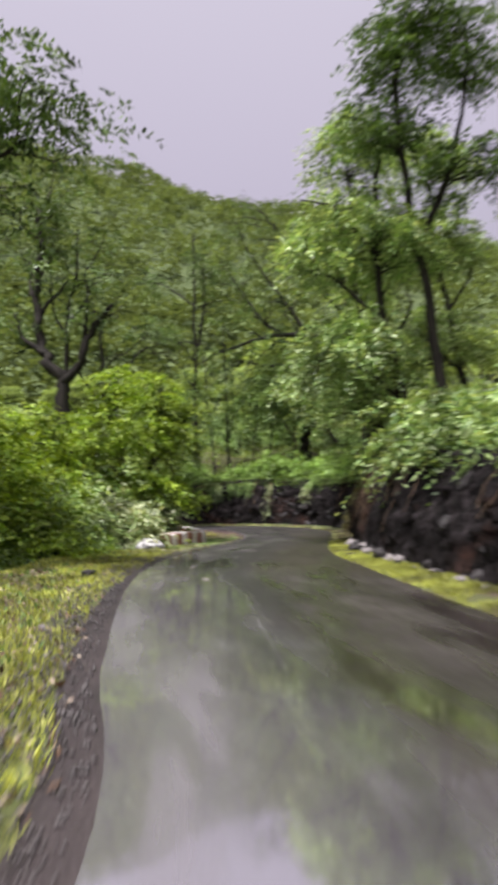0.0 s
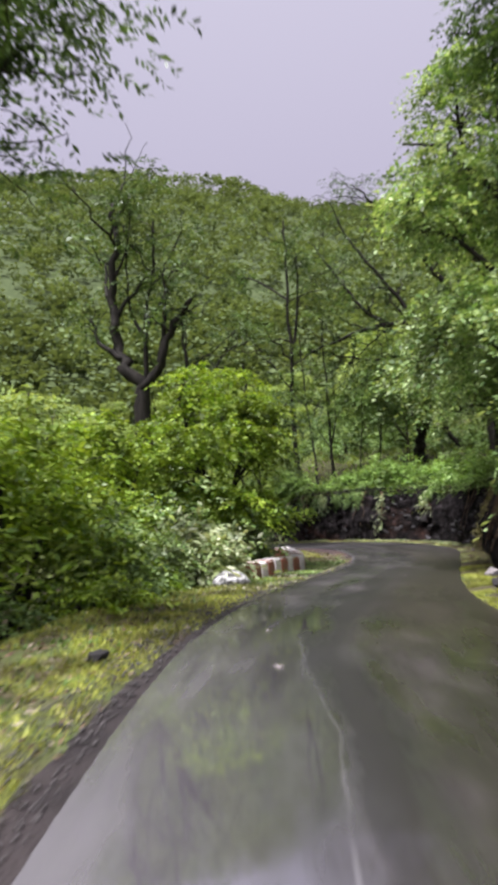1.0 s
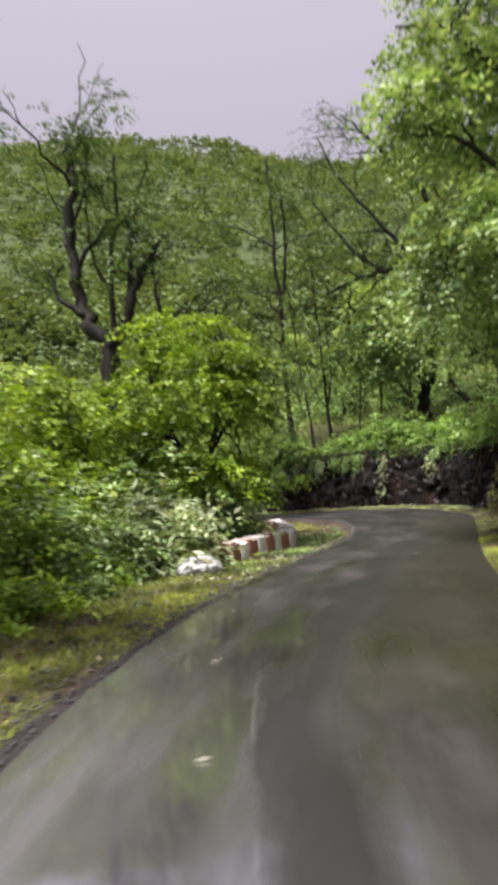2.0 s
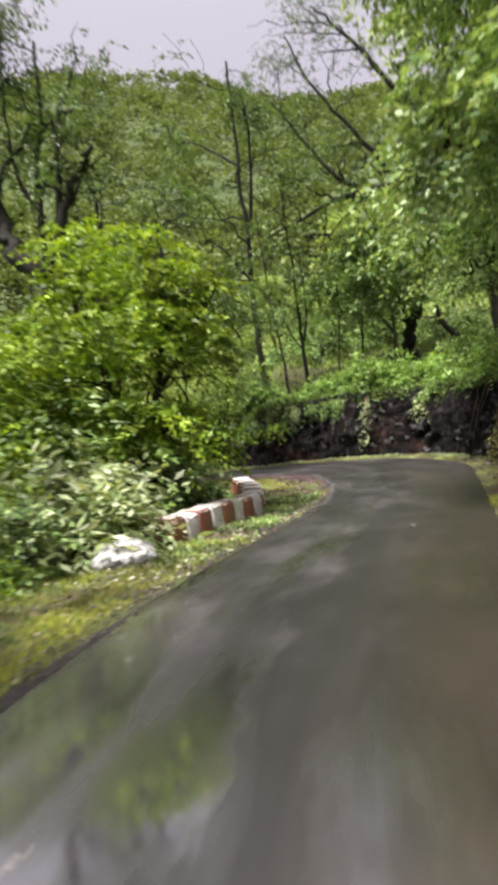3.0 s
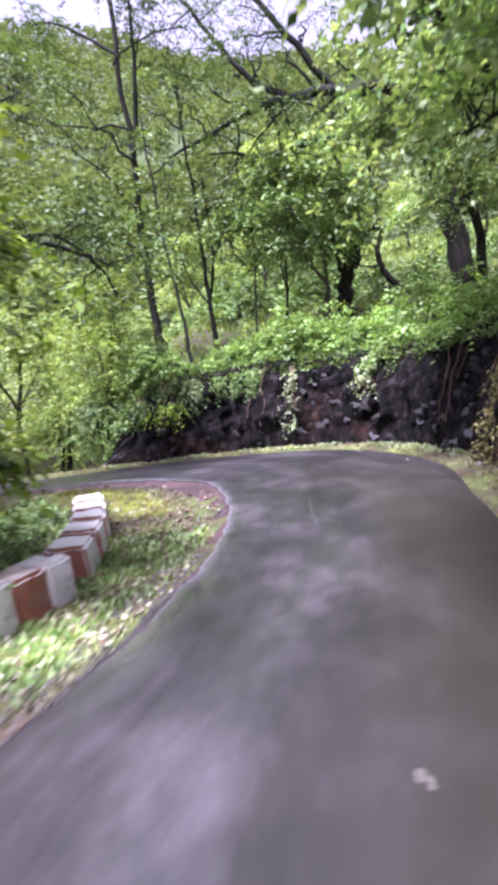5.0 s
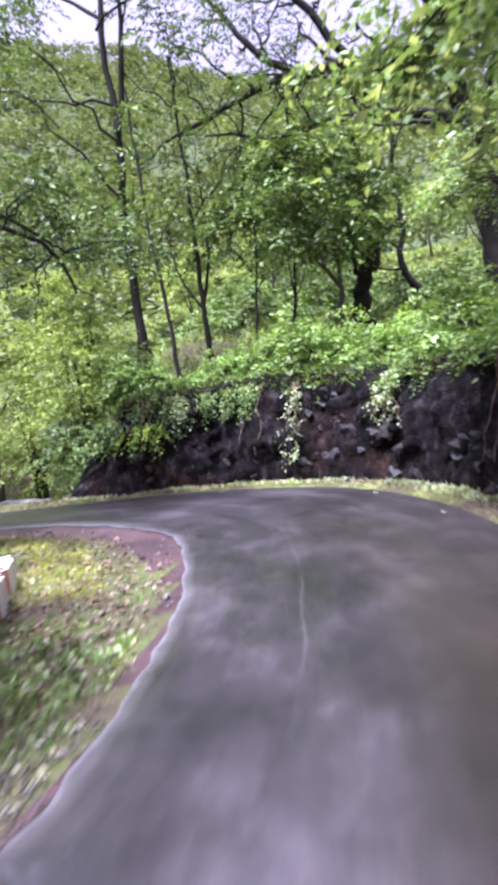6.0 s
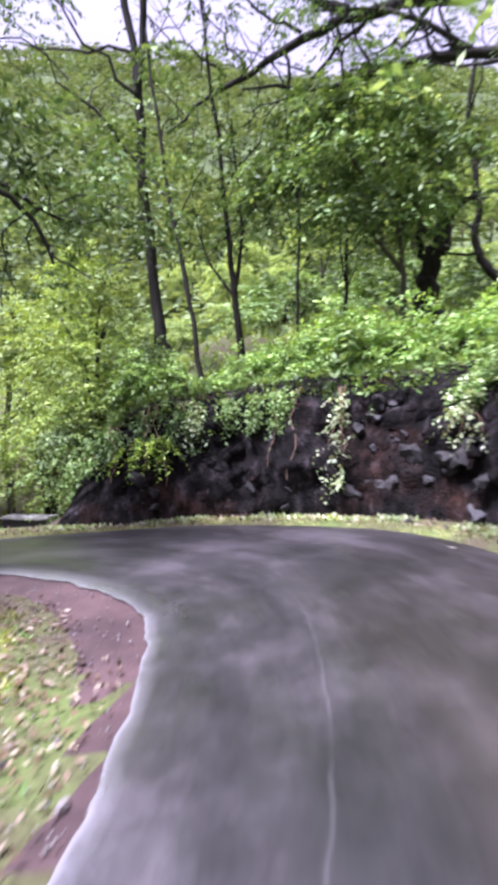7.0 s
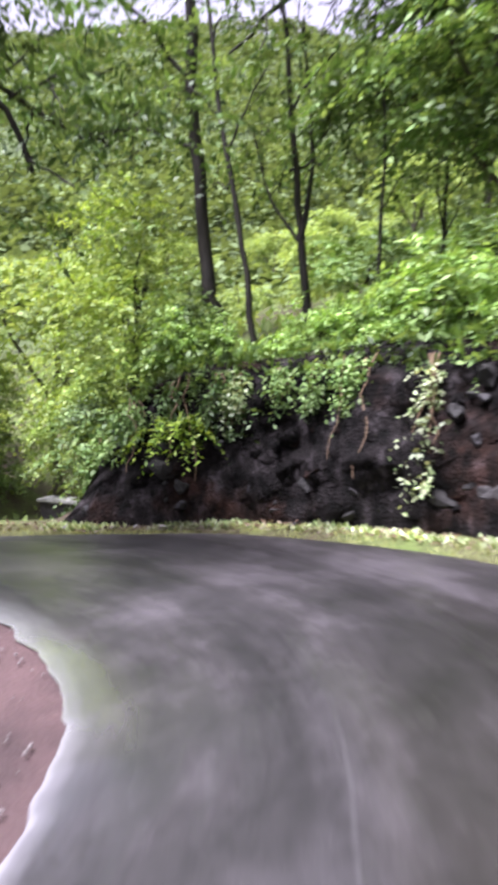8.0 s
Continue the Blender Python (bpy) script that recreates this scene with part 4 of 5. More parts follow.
T2 = tree("tree", "thin forked young tree on the slope", on_land(-8.0, 36.0, -0.2), 42,
          [([(0.1, 0, 0), (0, 0, 2.2), (-0.1, 0, 5.0), (-0.3, 0, 9.0)], 0.10, 0.03, 1.0), ([(0, 0, 2.0), (0.3, 0, 3.4), (0.25, 0, 6.0)], 0.06, 0.02, 0.7), ([(0, 0, 1.9), (-0.6, 0, 2.9), (-0.9, 0, 4.2)], 0.04, 0.015, 0.4)],
          0.19, LEAF_GREEN, twigs=180, per=10, twig=0.55, kids=5, reach=0.25, start=0.45, group="young trees on the slope")
T3 = tree("tree", "slender leaning sapling at the lip of the cutting", on_land(-8.55, 34.6, -0.2), 43,
          [([(0.15, 0, 0), (0, 0, 2.0), (-0.35, 0, 5.0), (-0.55, 0, 8.0)], 0.07, 0.025, 1.0)], 0.19, LEAF_GREEN, twigs=120, per=10, twig=0.55, kids=7, reach=0.18, start=0.4, group="young trees on the slope")
copies(T3, [(-6.3, 35.4, 0.7)], 6)
copies(T2, [(-6.0, 39.5, 0.75), (-13.8, 38.5, 0.8), (0.5, 43, 0.9)], 7)
canopy_tree("tree", "spreading tree with drooping broad leaf sprays on the slope", on_land(-4.3, 37.4, -0.2), 47,
            [([(0, 0, 0), (0.1, 0, 1.6), (0.0, -0.1, 3.2), (-0.3, -0.3, 5.0)], 0.085, 0.03), ([(0.1, 0, 1.7), (-1.0, -0.4, 3.2), (-2.0, -0.9, 4.2)], 0.07, 0.02), ([(0, -0.1, 2.6), (1.0, -0.5, 3.8), (1.6, -0.9, 4.4)], 0.07, 0.02), ([(0, -0.1, 2.8), (-0.8, -1.2, 4.2), (-1.2, -2.0, 5.0)], 0.06, 0.02)],
            [((-0.6, -0.7, 4.4), (2.5, 1.9, 2.5), 64, 14, 0.6), ((-0.4, -0.9, 2.9), (1.9, 1.3, 0.9), 20, 13, 0.5)], 0.19, LEAF_GREEN, twig=0.65, droop=0.9, bark=BARK_GREY)
tree("tree", "crooked dark tree with a swollen bole on the slope", on_land(-3.8, 39.4, -0.2), 44,
     [([(0, 0, 0), (0.0, 0, 0.8), (0.15, 0, 1.6), (0.5, 0, 2.6), (0.6, 0, 4.5), (0.2, 0, 6.5)], 0.36, 0.08, 1.0), ([(0.4, 0, 2.3), (-0.5, 0, 3.5), (-1.2, 0, 5.0)], 0.12, 0.03, 0.8)],
     0.15, LEAF_GREEN, twigs=260, per=10, twig=0.6, kids=6, reach=0.35)
tree("tree", "crooked thin tree bending on the slope", on_land(-1.6, 40.6, -0.2), 45,
     [([(0.2, 0, 0), (-0.5, 0, 1.0), (-0.85, 0, 1.7), (-0.75, 0, 3.0), (-0.9, 0, 5.0), (-0.6, 0, 7.0)], 0.15, 0.05, 1.0)], 0.15, LEAF_GREEN, twigs=160, per=10, twig=0.6, kids=6, reach=0.3)

tree("tree", "large spreading tree whose dark limbs overhang the bend", on_land(0.2, 37.5, -0.3), 46,
     [([(0, 0, 0), (-0.2, 0, 3.0), (-0.6, -0.1, 5.6), (-1.2, -0.2, 8.4), (-1.4, -0.2, 12), (-1.2, -0.2, 15.5)], 0.42, 0.12, 1.0),
      ([(-0.9, -0.1, 7.0), (-3.0, 0.3, 7.8), (-5.6, 0.6, 8.0), (-8.2, 0.8, 7.5), (-10.8, 0.8, 6.5)], 0.24, 0.03, 0.4),
      ([(-5.2, 0.6, 8.0), (-6.6, 0.6, 9.2), (-8.2, 0.5, 11.6), (-9.4, 0.4, 13.4)], 0.14, 0.025, 0.4),
      ([(-3.5, 0.4, 7.9), (-5.0, 0.2, 10.0), (-6.8, 0, 12.6), (-8.0, -0.2, 15.2)], 0.15, 0.025, 0.5),
      ([(-0.7, -0.1, 5.6), (-3.0, -0.6, 6.0), (-5.5, -0.9, 5.8), (-7.8, -1.0, 6.2)], 0.17, 0.025, 0.25),
      ([(-2.6, -0.5, 6.0), (-4.2, -1.0, 7.0), (-6.2, -1.2, 7.4)], 0.09, 0.02, 0.15),
      ([(-1.2, -0.2, 8.6), (-3.4, -0.8, 11.4), (-5.0, -1.0, 13.8), (-6.5, -1.2, 15.6)], 0.18, 0.025, 0.6),
      ([(-1.0, -0.2, 8.0), (1.0, -1.5, 9.8), (2.0, -3, 11.5)], 0.16, 0.03, 0.8)],
     0.11, LEAF_DEEP, twigs=2300, per=10, twig=0.5, kids=11, reach=0.29, start=0.2)

canopy_tree("tree", "leafy tree leaning out over the cutting with drooping sprays", on_land(1.4, 20.6, -0.3), 51,
            [([(0, 0, 0), (-0.3, 0, 2.5), (-0.8, -0.1, 5.0), (-1.0, -0.2, 8.0), (-0.8, -0.2, 10.4)], 0.2, 0.05), ([(-0.4, 0, 2.2), (-1.6, -0.4, 3.2), (-2.8, -0.7, 3.2)], 0.09, 0.02), ([(-0.8, 0, 4.4), (-2.2, -0.3, 6.0), (-3.3, -0.5, 6.4)], 0.10, 0.02),
             ([(-1.0, -0.2, 6.8), (-2.3, -0.5, 8.4), (-3.4, -0.7, 8.7)], 0.09, 0.02), ([(-0.6, 0, 3.8), (0.2, 1.6, 5.6), (0.1, 2.6, 6.4)], 0.08, 0.02)],
            [((-1.7, -0.2, 3.2), (1.9, 2.3, 2.3), 66, 14, 0.6), ((-1.5, -0.3, 7.0), (2.2, 2.3, 2.6), 70, 14, 0.62)], 0.18, LEAF_SOFT, twig=0.75, droop=0.95)
canopy_tree("tree", "low leafy tree whose drooping sprays hide the cutting", on_land(1.0, 24.4, -0.3), 57,
            [([(0, 0, 0), (-0.3, 0, 1.4), (-0.9, 0, 2.8), (-1.3, 0, 4.4)], 0.10, 0.03), ([(-0.4, 0, 1.6), (-1.5, -0.4, 2.2), (-2.2, -0.6, 2.0)], 0.05, 0.02), ([(-0.6, 0, 2.0), (-1.4, 0.8, 3.0), (-1.9, 1.3, 3.2)], 0.05, 0.02)],
            [((-1.4, -0.1, 2.5), (1.4, 1.7, 1.9), 36, 14, 0.48)], 0.17, LEAF_SOFT, twig=0.6, droop=1.1)
far_crown = canopy_tree("tree", "tall leafy tree with a soft rounded crown above the cutting", on_land(0.5, 26.8, -0.3), 52,
            [([(0, 0, 0), (-0.2, 0, 3.0), (-0.6, 0, 6.5), (-1.0, 0.1, 10.0), (-1.1, 0.1, 15.4)], 0.22, 0.05), ([(-0.3, 0, 3.6), (-1.6, -0.3, 5.0), (-2.4, -0.4, 5.6)], 0.09, 0.02), ([(-0.6, 0, 6.6), (0.6, 0.4, 8.4), (0.9, 0.5, 9.6)], 0.09, 0.02), ([(-0.9, 0, 8.8), (-2.0, 0.3, 10.6), (-2.5, 0.4, 11.4)], 0.08, 0.02)],
            [((-1.0, 0, 4.6), (2.2, 2.2, 2.6), 46, 13, 0.62), ((-0.9, 0.1, 9.4), (2.1, 2.1, 3.0), 50, 13, 0.62), ((-0.9, 0.1, 13.6), (1.8, 1.8, 2.8), 46, 13, 0.6)], 0.19, LEAF_SOFT, twig=0.7, droop=0.8, group="trees above the cutting")
copies(far_crown, [(0.1, 32.4, 0.66), (3.8, 24.2, 0.8), (5.0, 18.0, 0.68)], 8, 0.97, 1.03)
canopy_tree("tree", "tall dark leaning tree with a feathery crown above the bank", on_land(2.4, 19.4, -0.3), 53,
            [([(0, 0, 0), (-0.3, 0, 3.0), (-0.6, 0.1, 6.0), (-1.1, 0.1, 9.0), (-1.3, 0.1, 12.0), (-1.0, 0, 14.5)], 0.19, 0.04), ([(-0.7, 0.1, 6.6), (0.3, 0.1, 9.0), (0.8, 0.1, 11.6), (0.9, 0, 13.6)], 0.11, 0.03), ([(-1.2, 0.1, 9.6), (-2.2, 0.3, 10.8), (-3.0, 0.4, 11.2)], 0.07, 0.02)],
            [((-0.2, 0, 12.2), (2.3, 1.8, 2.9), 70, 13, 0.66), ((-1.8, 0.2, 10.0), (1.3, 1.0, 1.3), 18, 12, 0.5), ((1.2, 0, 8.6), (1.4, 1.3, 1.6), 18, 12, 0.55)], 0.18, LEAF_DEEP, twig=0.7, droop=0.8)
bank = shrub("shrub", "bright broad-leaved shrub hanging over the cutting", on_land(1.7, 14.2, -0.2), 53, 1.4, 1.5, 1.9, 42, 12, 0.19, LEAF_SOFT, group="bank shrubs", stems=5, droop=0.8)
copies(bank, [(5.2, 8.8, 0.8), (2.2, 17.9, 0.7), (1.3, 23.6, 0.7), (1.2, 31.8, 0.8), (4.8, 11.0, 1.2)], 9)
lip = shrub("shrub", "bright green leafy bush on the lip of the cutting", on_land(-4.6, 34.5, -0.1), 54, 1.4, 1.0, 1.45, 40, 10, 0.16, LEAF_BRIGHT, group="lip bushes", stems=5)
copies(lip, [(-3.0, 34.0, 0.8), (-7.1, 34.3, 0.6), (-1.2, 33.0, 0.9), (-6.1, 34.5, 0.55), (-0.3, 30.0, 0.9), (-9.4, 34.4, 0.6)], 10, 0.9, 1.1)
end_bush = shrub("shrub", "tall green bush at the end of the cutting", on_land(-11.3, 34.3, -0.2), 55, 1.0, 1.0, 2.2, 44, 12, 0.12, LEAF_GREEN, group="end bushes", stems=6, lift=0.3)
copies(end_bush, [(-18.6, 37.0, 1.1), (-9.9, 34.7, 0.7)], 11)
tall_bush = shrub("shrub", "tall airy yellow-green bush beside the lower road", on_land(-11.7, 35.2, -0.2), 56, 1.4, 1.3, 4.8, 104, 12, 0.13, LEAF_YELLOW, group="end bushes", stems=7, lift=1.8)
copies(tall_bush, [(-15.2, 38.0, 0.95), (-18.2, 36.4, 0.9)], 12)

# ---- woods on the hill ----
wood = canopy_tree("tree", "leafy woodland tree with a rounded crown on the hillside", on_land(-6.0, 48.0, -0.3), 61,
            [([(0, 0, 0), (0.1, 0, 3), (0, 0.2, 5.5), (0.2, 0, 8.0)], 0.16, 0.05), ([(0, 0, 3), (1.3, 0.5, 5), (2.0, 0.6, 6.4)], 0.08, 0.03), ([(0, 0, 3.4), (-1.2, -0.5, 5.4), (-1.9, -0.8, 6.6)], 0.08, 0.03)],
            [((0, 0, 5.6), (2.9, 2.9, 3.2), 30, 11, 1.0)], 0.36, LEAF_MIST, twig=0.9, per=8, wide=0.55, bark=BARK_GREY, group="woodland trees")
r_w = random.Random(5)
spots = []
while len(spots) < 62:
    x, y = r_w.uniform(-48, 22), r_w.uniform(45, 92)
    if all((x - a) ** 2 + (y - b) ** 2 > 12 for a, b, _ in spots):
        spots.append((x, y, r_w.uniform(0.36, 0.52) * (0.6 + y / 95)))
spots += [(-18, 19, 0.9), (-20, 13, 1.0), (-17, 8, 0.9), (-22, 21, 1.0), (-27, 16, 1.1), (-16, 3, 0.9), (-20, 35, 0.8), (-26, 33, 1.0), (-31, 28, 1.0), (-24, 38, 0.9), (-18, 39.5, 0.9), (9, 26, 1.0), (9, 15, 1.0), (7, 40, 0.8)]
copies(wood, spots, 13, 0.85, 1.15)
under = []
while len(under) < 24:
    x, y = r_w.uniform(-20, 4), r_w.uniform(41, 60)
    under.append((x, y, r_w.uniform(0.9, 2.1)))
copies(low_a, under[::2], 15)
copies(low_a, under[1::2], 16)


def forest():
    """Tree crowns that clothe the far hill, each an uneven heap of leaf clumps."""
    r = np.random.default_rng(8)
    n = 4000
    az, d = r.uniform(-0.62, 1.5, n), r.uniform(0, 1, n) ** 0.9
    d = np.where(az > 0.4, 52, 72) + 455 * d
    x, y = -np.sin(az) * d, 20 + np.cos(az) * d
    keep = np.abs(nearest(x, y, OUTER)[0]) > 7
    x, y, d = x[keep], y[keep], d[keep]
    az, d2 = r.uniform(0.1, 0.9, 700), r.uniform(72, 150, 700)
    x, y, d = np.r_[x, -np.sin(az) * d2], np.r_[y, 20 + np.cos(az) * d2], np.r_[d, d2]
    n = len(x)
    z = land(x, y)
    rad = r.uniform(1.6, 4.0, n) * (0.62 + d / 500)
    per = 54
    off = unit(r.normal(size=(n, per, 3)))
    off[:, :, 2] = np.abs(off[:, :, 2])
    off *= r.uniform(0.55, 1.1, (n, per, 1))
    base = np.stack([x, y, z + rad * 0.55], 1)[:, None] + off * rad[:, None, None] * [1, 1, 1.05]
    way = (off + 0.7 * r.normal(size=off.shape)) * [1, 1, 0.3]
    return leaves(base.reshape(-1, 3), way.reshape(-1, 3), np.repeat(rad * 0.42, per) * r.uniform(0.6, 1.3, n * per), r, 0.8, 0.1)


tagged(new("hill_forest", array_mesh("hill_forest", *forest(), FOREST)), "dense green forest covering the far hill", "forest", kind="stuff")

# ---- grass, weeds and creepers ----


def blades(name, label, seed, count, spot, lo, hi, material=GRASS, wide=0.10):
    r = random.Random(seed)
    q = np.random.default_rng(seed)
    pts = []
    while len(pts) < count:
        x, y = spot(r)
        for _ in range(5):
            pts.append((x + r.gauss(0, 0.035), y + r.gauss(0, 0.035)))
    p = np.array(pts)
    keep = np.array([noise.noise((a * 1.3, b * 1.3, seed)) > -0.25 for a, b in pts])
    p = p[keep]
    base = np.stack([p[:, 0], p[:, 1], land(p[:, 0], p[:, 1]) - 0.01], 1)
    way = np.stack([q.normal(size=len(p)) * 0.5, q.normal(size=len(p)) * 0.5, np.ones(len(p))], 1)
    me = array_mesh(name, *leaves(base, way, q.uniform(lo, hi, len(p)), q, wide, 0.05), material)
    return tagged(new(name, me), label, "grass", kind="stuff")


blades("verge_grass", "bright wet grass on the verge below the cutting", 1, 26000, outer_spot(0.03, 1.05, 110, 330), 0.04, 0.11)
blades("verge_grass_bend", "short pale green grass along the outer bend", 2, 20000, outer_spot(0.02, 1.0, 330, 575), 0.02, 0.07, GRASS_DRY)
blades("inner_grass", "bright wet grass along the inner verge", 3, 30000, inner_spot(0.24, 2.6, 90, 300), 0.04, 0.13)
blades("inner_edge_grass", "bright yellow-green grass strip beside the gravel", 18, 12000, inner_spot(0.15, 0.85, 205, 300), 0.03, 0.09)
blades("inner_grass_bend", "patchy grass inside the bend before the parapet", 4, 9500, inner_spot(0.14, 1.7, 285, 365), 0.03, 0.09, GRASS_DRY)
blades("inner_grass_apex", "pale patchy grass and weeds inside the bend", 14, 11000, inner_spot(1.0, 2.6, 390, 520), 0.02, 0.05, GRASS_DRY)
blades("apex_tufts", "bright lime grass tufts behind the mud band", 19, 9000, inner_spot(0.9, 2.2, 395, 500), 0.04, 0.10)
blades("low_weeds", "low broad-leaved weeds among the grass", 5, 12000, inner_spot(0.4, 3.2, 90, 390), 0.03, 0.09, LEAF_GREEN, 0.45)
blades("slope_weeds", "leafy weeds on the slope above the cutting", 6, 9000, outer_spot(2.2, 8.5, 400, 560), 0.10, 0.26, LEAF_GREEN, 0.45)
# darker leaf colour here stands in for the trees' shade on the bank
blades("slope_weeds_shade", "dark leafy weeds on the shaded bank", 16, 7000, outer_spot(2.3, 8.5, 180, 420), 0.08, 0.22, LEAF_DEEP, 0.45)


blades("verge_weeds", "pale broad-leaved weeds inside the bend", 15, 5000, inner_spot(0.25, 1.8, 285, 375), 0.05, 0.11, LEAF_SOFT, 0.5)
blades("apex_weeds", "pale broad-leaved weeds behind the mud band", 17, 2600, inner_spot(1.0, 2.4, 400, 520), 0.03, 0.08, LEAF_SOFT, 0.5)
blades("pale_verge_weeds", "pale leafy weeds at the foot of the cutting", 20, 2600, outer_spot(0.55, 1.1, 400, 545), 0.05, 0.12, LEAF_PALE, 0.5)
LEAF_DRY = leaf_mat("leaf_dry_pale", (0.22, 0.21, 0.12), (0.40, 0.38, 0.26), (0.66, 0.63, 0.50), 0.12, 0.55)
LEAF_LITTER = leaf_mat("leaf_litter", (0.06, 0.03, 0.018), (0.13, 0.08, 0.05), (0.32, 0.27, 0.21), 0.1, 0.7)


def litter(name, label, seed, count, spot, material=LEAF_LITTER):
    """Dead leaves that lie flat on the ground."""
    r, q = random.Random(seed), np.random.default_rng(seed)
    p = np.array([spot(r) for _ in range(count)])
    base = np.stack([p[:, 0], p[:, 1], land(p[:, 0], p[:, 1]) + 0.035], 1)
    way = q.normal(size=(count, 3)) * [1, 1, 0.25]
    return tagged(new(name, array_mesh(name, *leaves(base, way, q.uniform(0.03, 0.09, count), q, 0.5, 0.1), material)), label, "leaf litter", kind="stuff")


litter("leaf_litter", "brown and pale dead leaves on the inner verge", 3, 4800, inner_spot(0.15, 2.2, 110, 420))
litter("pale_leaf_litter", "pale broad leaves lying on the verge by the parapet", 7, 1000, inner_spot(0.08, 1.7, 275, 350), LEAF_DRY)
litter("leaf_litter_apex", "brown dead leaves behind the mud inside the bend", 6, 3200, inner_spot(0.55, 2.6, 355, 520))
litter("leaf_litter_bend", "pale dead leaves at the foot of the cutting", 4, 2200, outer_spot(0.35, 1.15, 300, 560))


def lip_growth():
    """Small leaves that fringe the lip of the cutting."""
    r = np.random.default_rng(88)
    n = 13000
    i = r.integers(60, len(CUT_EDGE) - 6, n)
    i = i[(i > 320) | (r.uniform(0, 1, n) < 0.22)]
    n = len(i)
    d = CUT_SIDE[i, 0] + 0.78 + 0.9 * r.uniform(0, 1, n) ** 1.5
    x, y = CUT_EDGE[i, 0] + CUT_N[i, 0] * d, CUT_EDGE[i, 1] + CUT_N[i, 1] * d
    x, y = x + r.normal(size=n) * 0.08, y + r.normal(size=n) * 0.08
    base = np.stack([x, y, CUT_EDGE[i, 2] + CUT_SIDE[i, 1] * np.clip(0.9 + 0.4 * (d - CUT_SIDE[i, 0] - 0.78), 0, 1.08) + 0.04], 1)
    way = np.stack([-CUT_N[i, 0] * 0.7 + r.normal(size=n) * 0.6, -CUT_N[i, 1] * 0.7 + r.normal(size=n) * 0.6, 0.35 + r.normal(size=n) * 0.5], 1)
    return leaves(base, way, r.uniform(0.07, 0.2, n), r, 0.45, 0.1)


tagged(new("lip_growth", array_mesh("lip_growth", *lip_growth(), LEAF_GREEN)), "small leafy growth fringing the lip of the cutting", "undergrowth", kind="stuff")


def undergrowth():
    """Leafy green growth that covers the slope between the trees."""
    r = np.random.default_rng(77)
    n = 34000
    x, y = r.uniform(-34, 14, n), 34 + 44 * r.uniform(0, 1, n) ** 1.3
    d, _ = nearest(x, y, OUTER)
    keep = (d > 2.6) & ((y > 40) | (r.uniform(0, 1, n) < 0.45))
    x, y = x[keep], y[keep]
    base = np.stack([x, y, land(x, y) - 0.03], 1)
    way = np.stack([r.normal(size=len(x)) * 0.8, r.normal(size=len(x)) * 0.8, np.ones(len(x))], 1)
    return leaves(base, way, r.uniform(0.18, 0.45, len(x)) * (0.6 + (y - 30) / 40), r, 0.5, 0.08)


tagged(new("hillside_undergrowth", array_mesh("hillside_undergrowth", *undergrowth(), LEAF_MIST)), "light green leafy undergrowth on the slope", "undergrowth", kind="stuff")


def pebbles(name, label, seed, count, spot, lo, hi, material):
    """Loose gravel, each bit a small faceted stone."""
    r, q = random.Random(seed), np.random.default_rng(seed)
    p = np.array([spot(r) for _ in range(count)])
    base = np.stack([p[:, 0], p[:, 1], land(p[:, 0], p[:, 1]) + 0.035], 1)
    eight = np.array([[1, 0, 0], [-1, 0, 0], [0, 1, 0], [0, -1, 0], [0, 0, 0.7], [0, 0, -0.7]])
    v = base[:, None] + eight[None] * q.uniform(0.6, 1.3, (count, 6, 1)) * q.uniform(lo, hi, (count, 1, 1)) + q.normal(size=(count, 6, 3)) * lo * 0.3
    f = np.array([[0, 2, 4], [2, 1, 4], [1, 3, 4], [3, 0, 4], [2, 0, 5], [1, 2, 5], [3, 1, 5], [0, 3, 5]])
    t = np.arange(count)[:, None, None] * 6 + f[None]
    return tagged(new(name, array_mesh(name, v.reshape(-1, 3), t.reshape(-1, 3), material)), label, "gravel", kind="stuff")


pebbles("loose_gravel", "loose dark gravel along the road edge", 1, 4200, inner_spot(-0.04, 0.5, 90, 350), 0.006, 0.024, WET_GRAVEL)
pebbles("loose_gravel_bend", "loose pinkish gravel inside the bend", 2, 380, inner_spot(-0.03, 0.95, 340, 520), 0.004, 0.018, STONE)


def hanging_root(seed, i):
    """A bare root that hangs down the face of the cutting."""
    r = np.random.default_rng(seed)
    f = np.linspace(1.0, r.uniform(0.15, 0.6), 10)
    back = CUT_SIDE[i, 0] + 0.10 + 0.85 * f**1.3 - 0.30
    sway = np.cumsum(r.normal(size=10)) * 0.06
    line = np.stack([CUT_EDGE[i, 0] + CUT_N[i, 0] * back - CUT_N[i, 1] * sway, CUT_EDGE[i, 1] + CUT_N[i, 1] * back + CUT_N[i, 0] * sway, CUT_EDGE[i, 2] + CUT_SIDE[i, 1] * f], 1)
    part("root", array_mesh("root", *tube(line, r.uniform(0.008, 0.02), 0.005, 5), ROOT), CUT, "bare brown hanging root")


r_h = random.Random(4)
for k in range(44):
    hanging_root(300 + k, r_h.randint(130, len(CUT_EDGE) - 12))


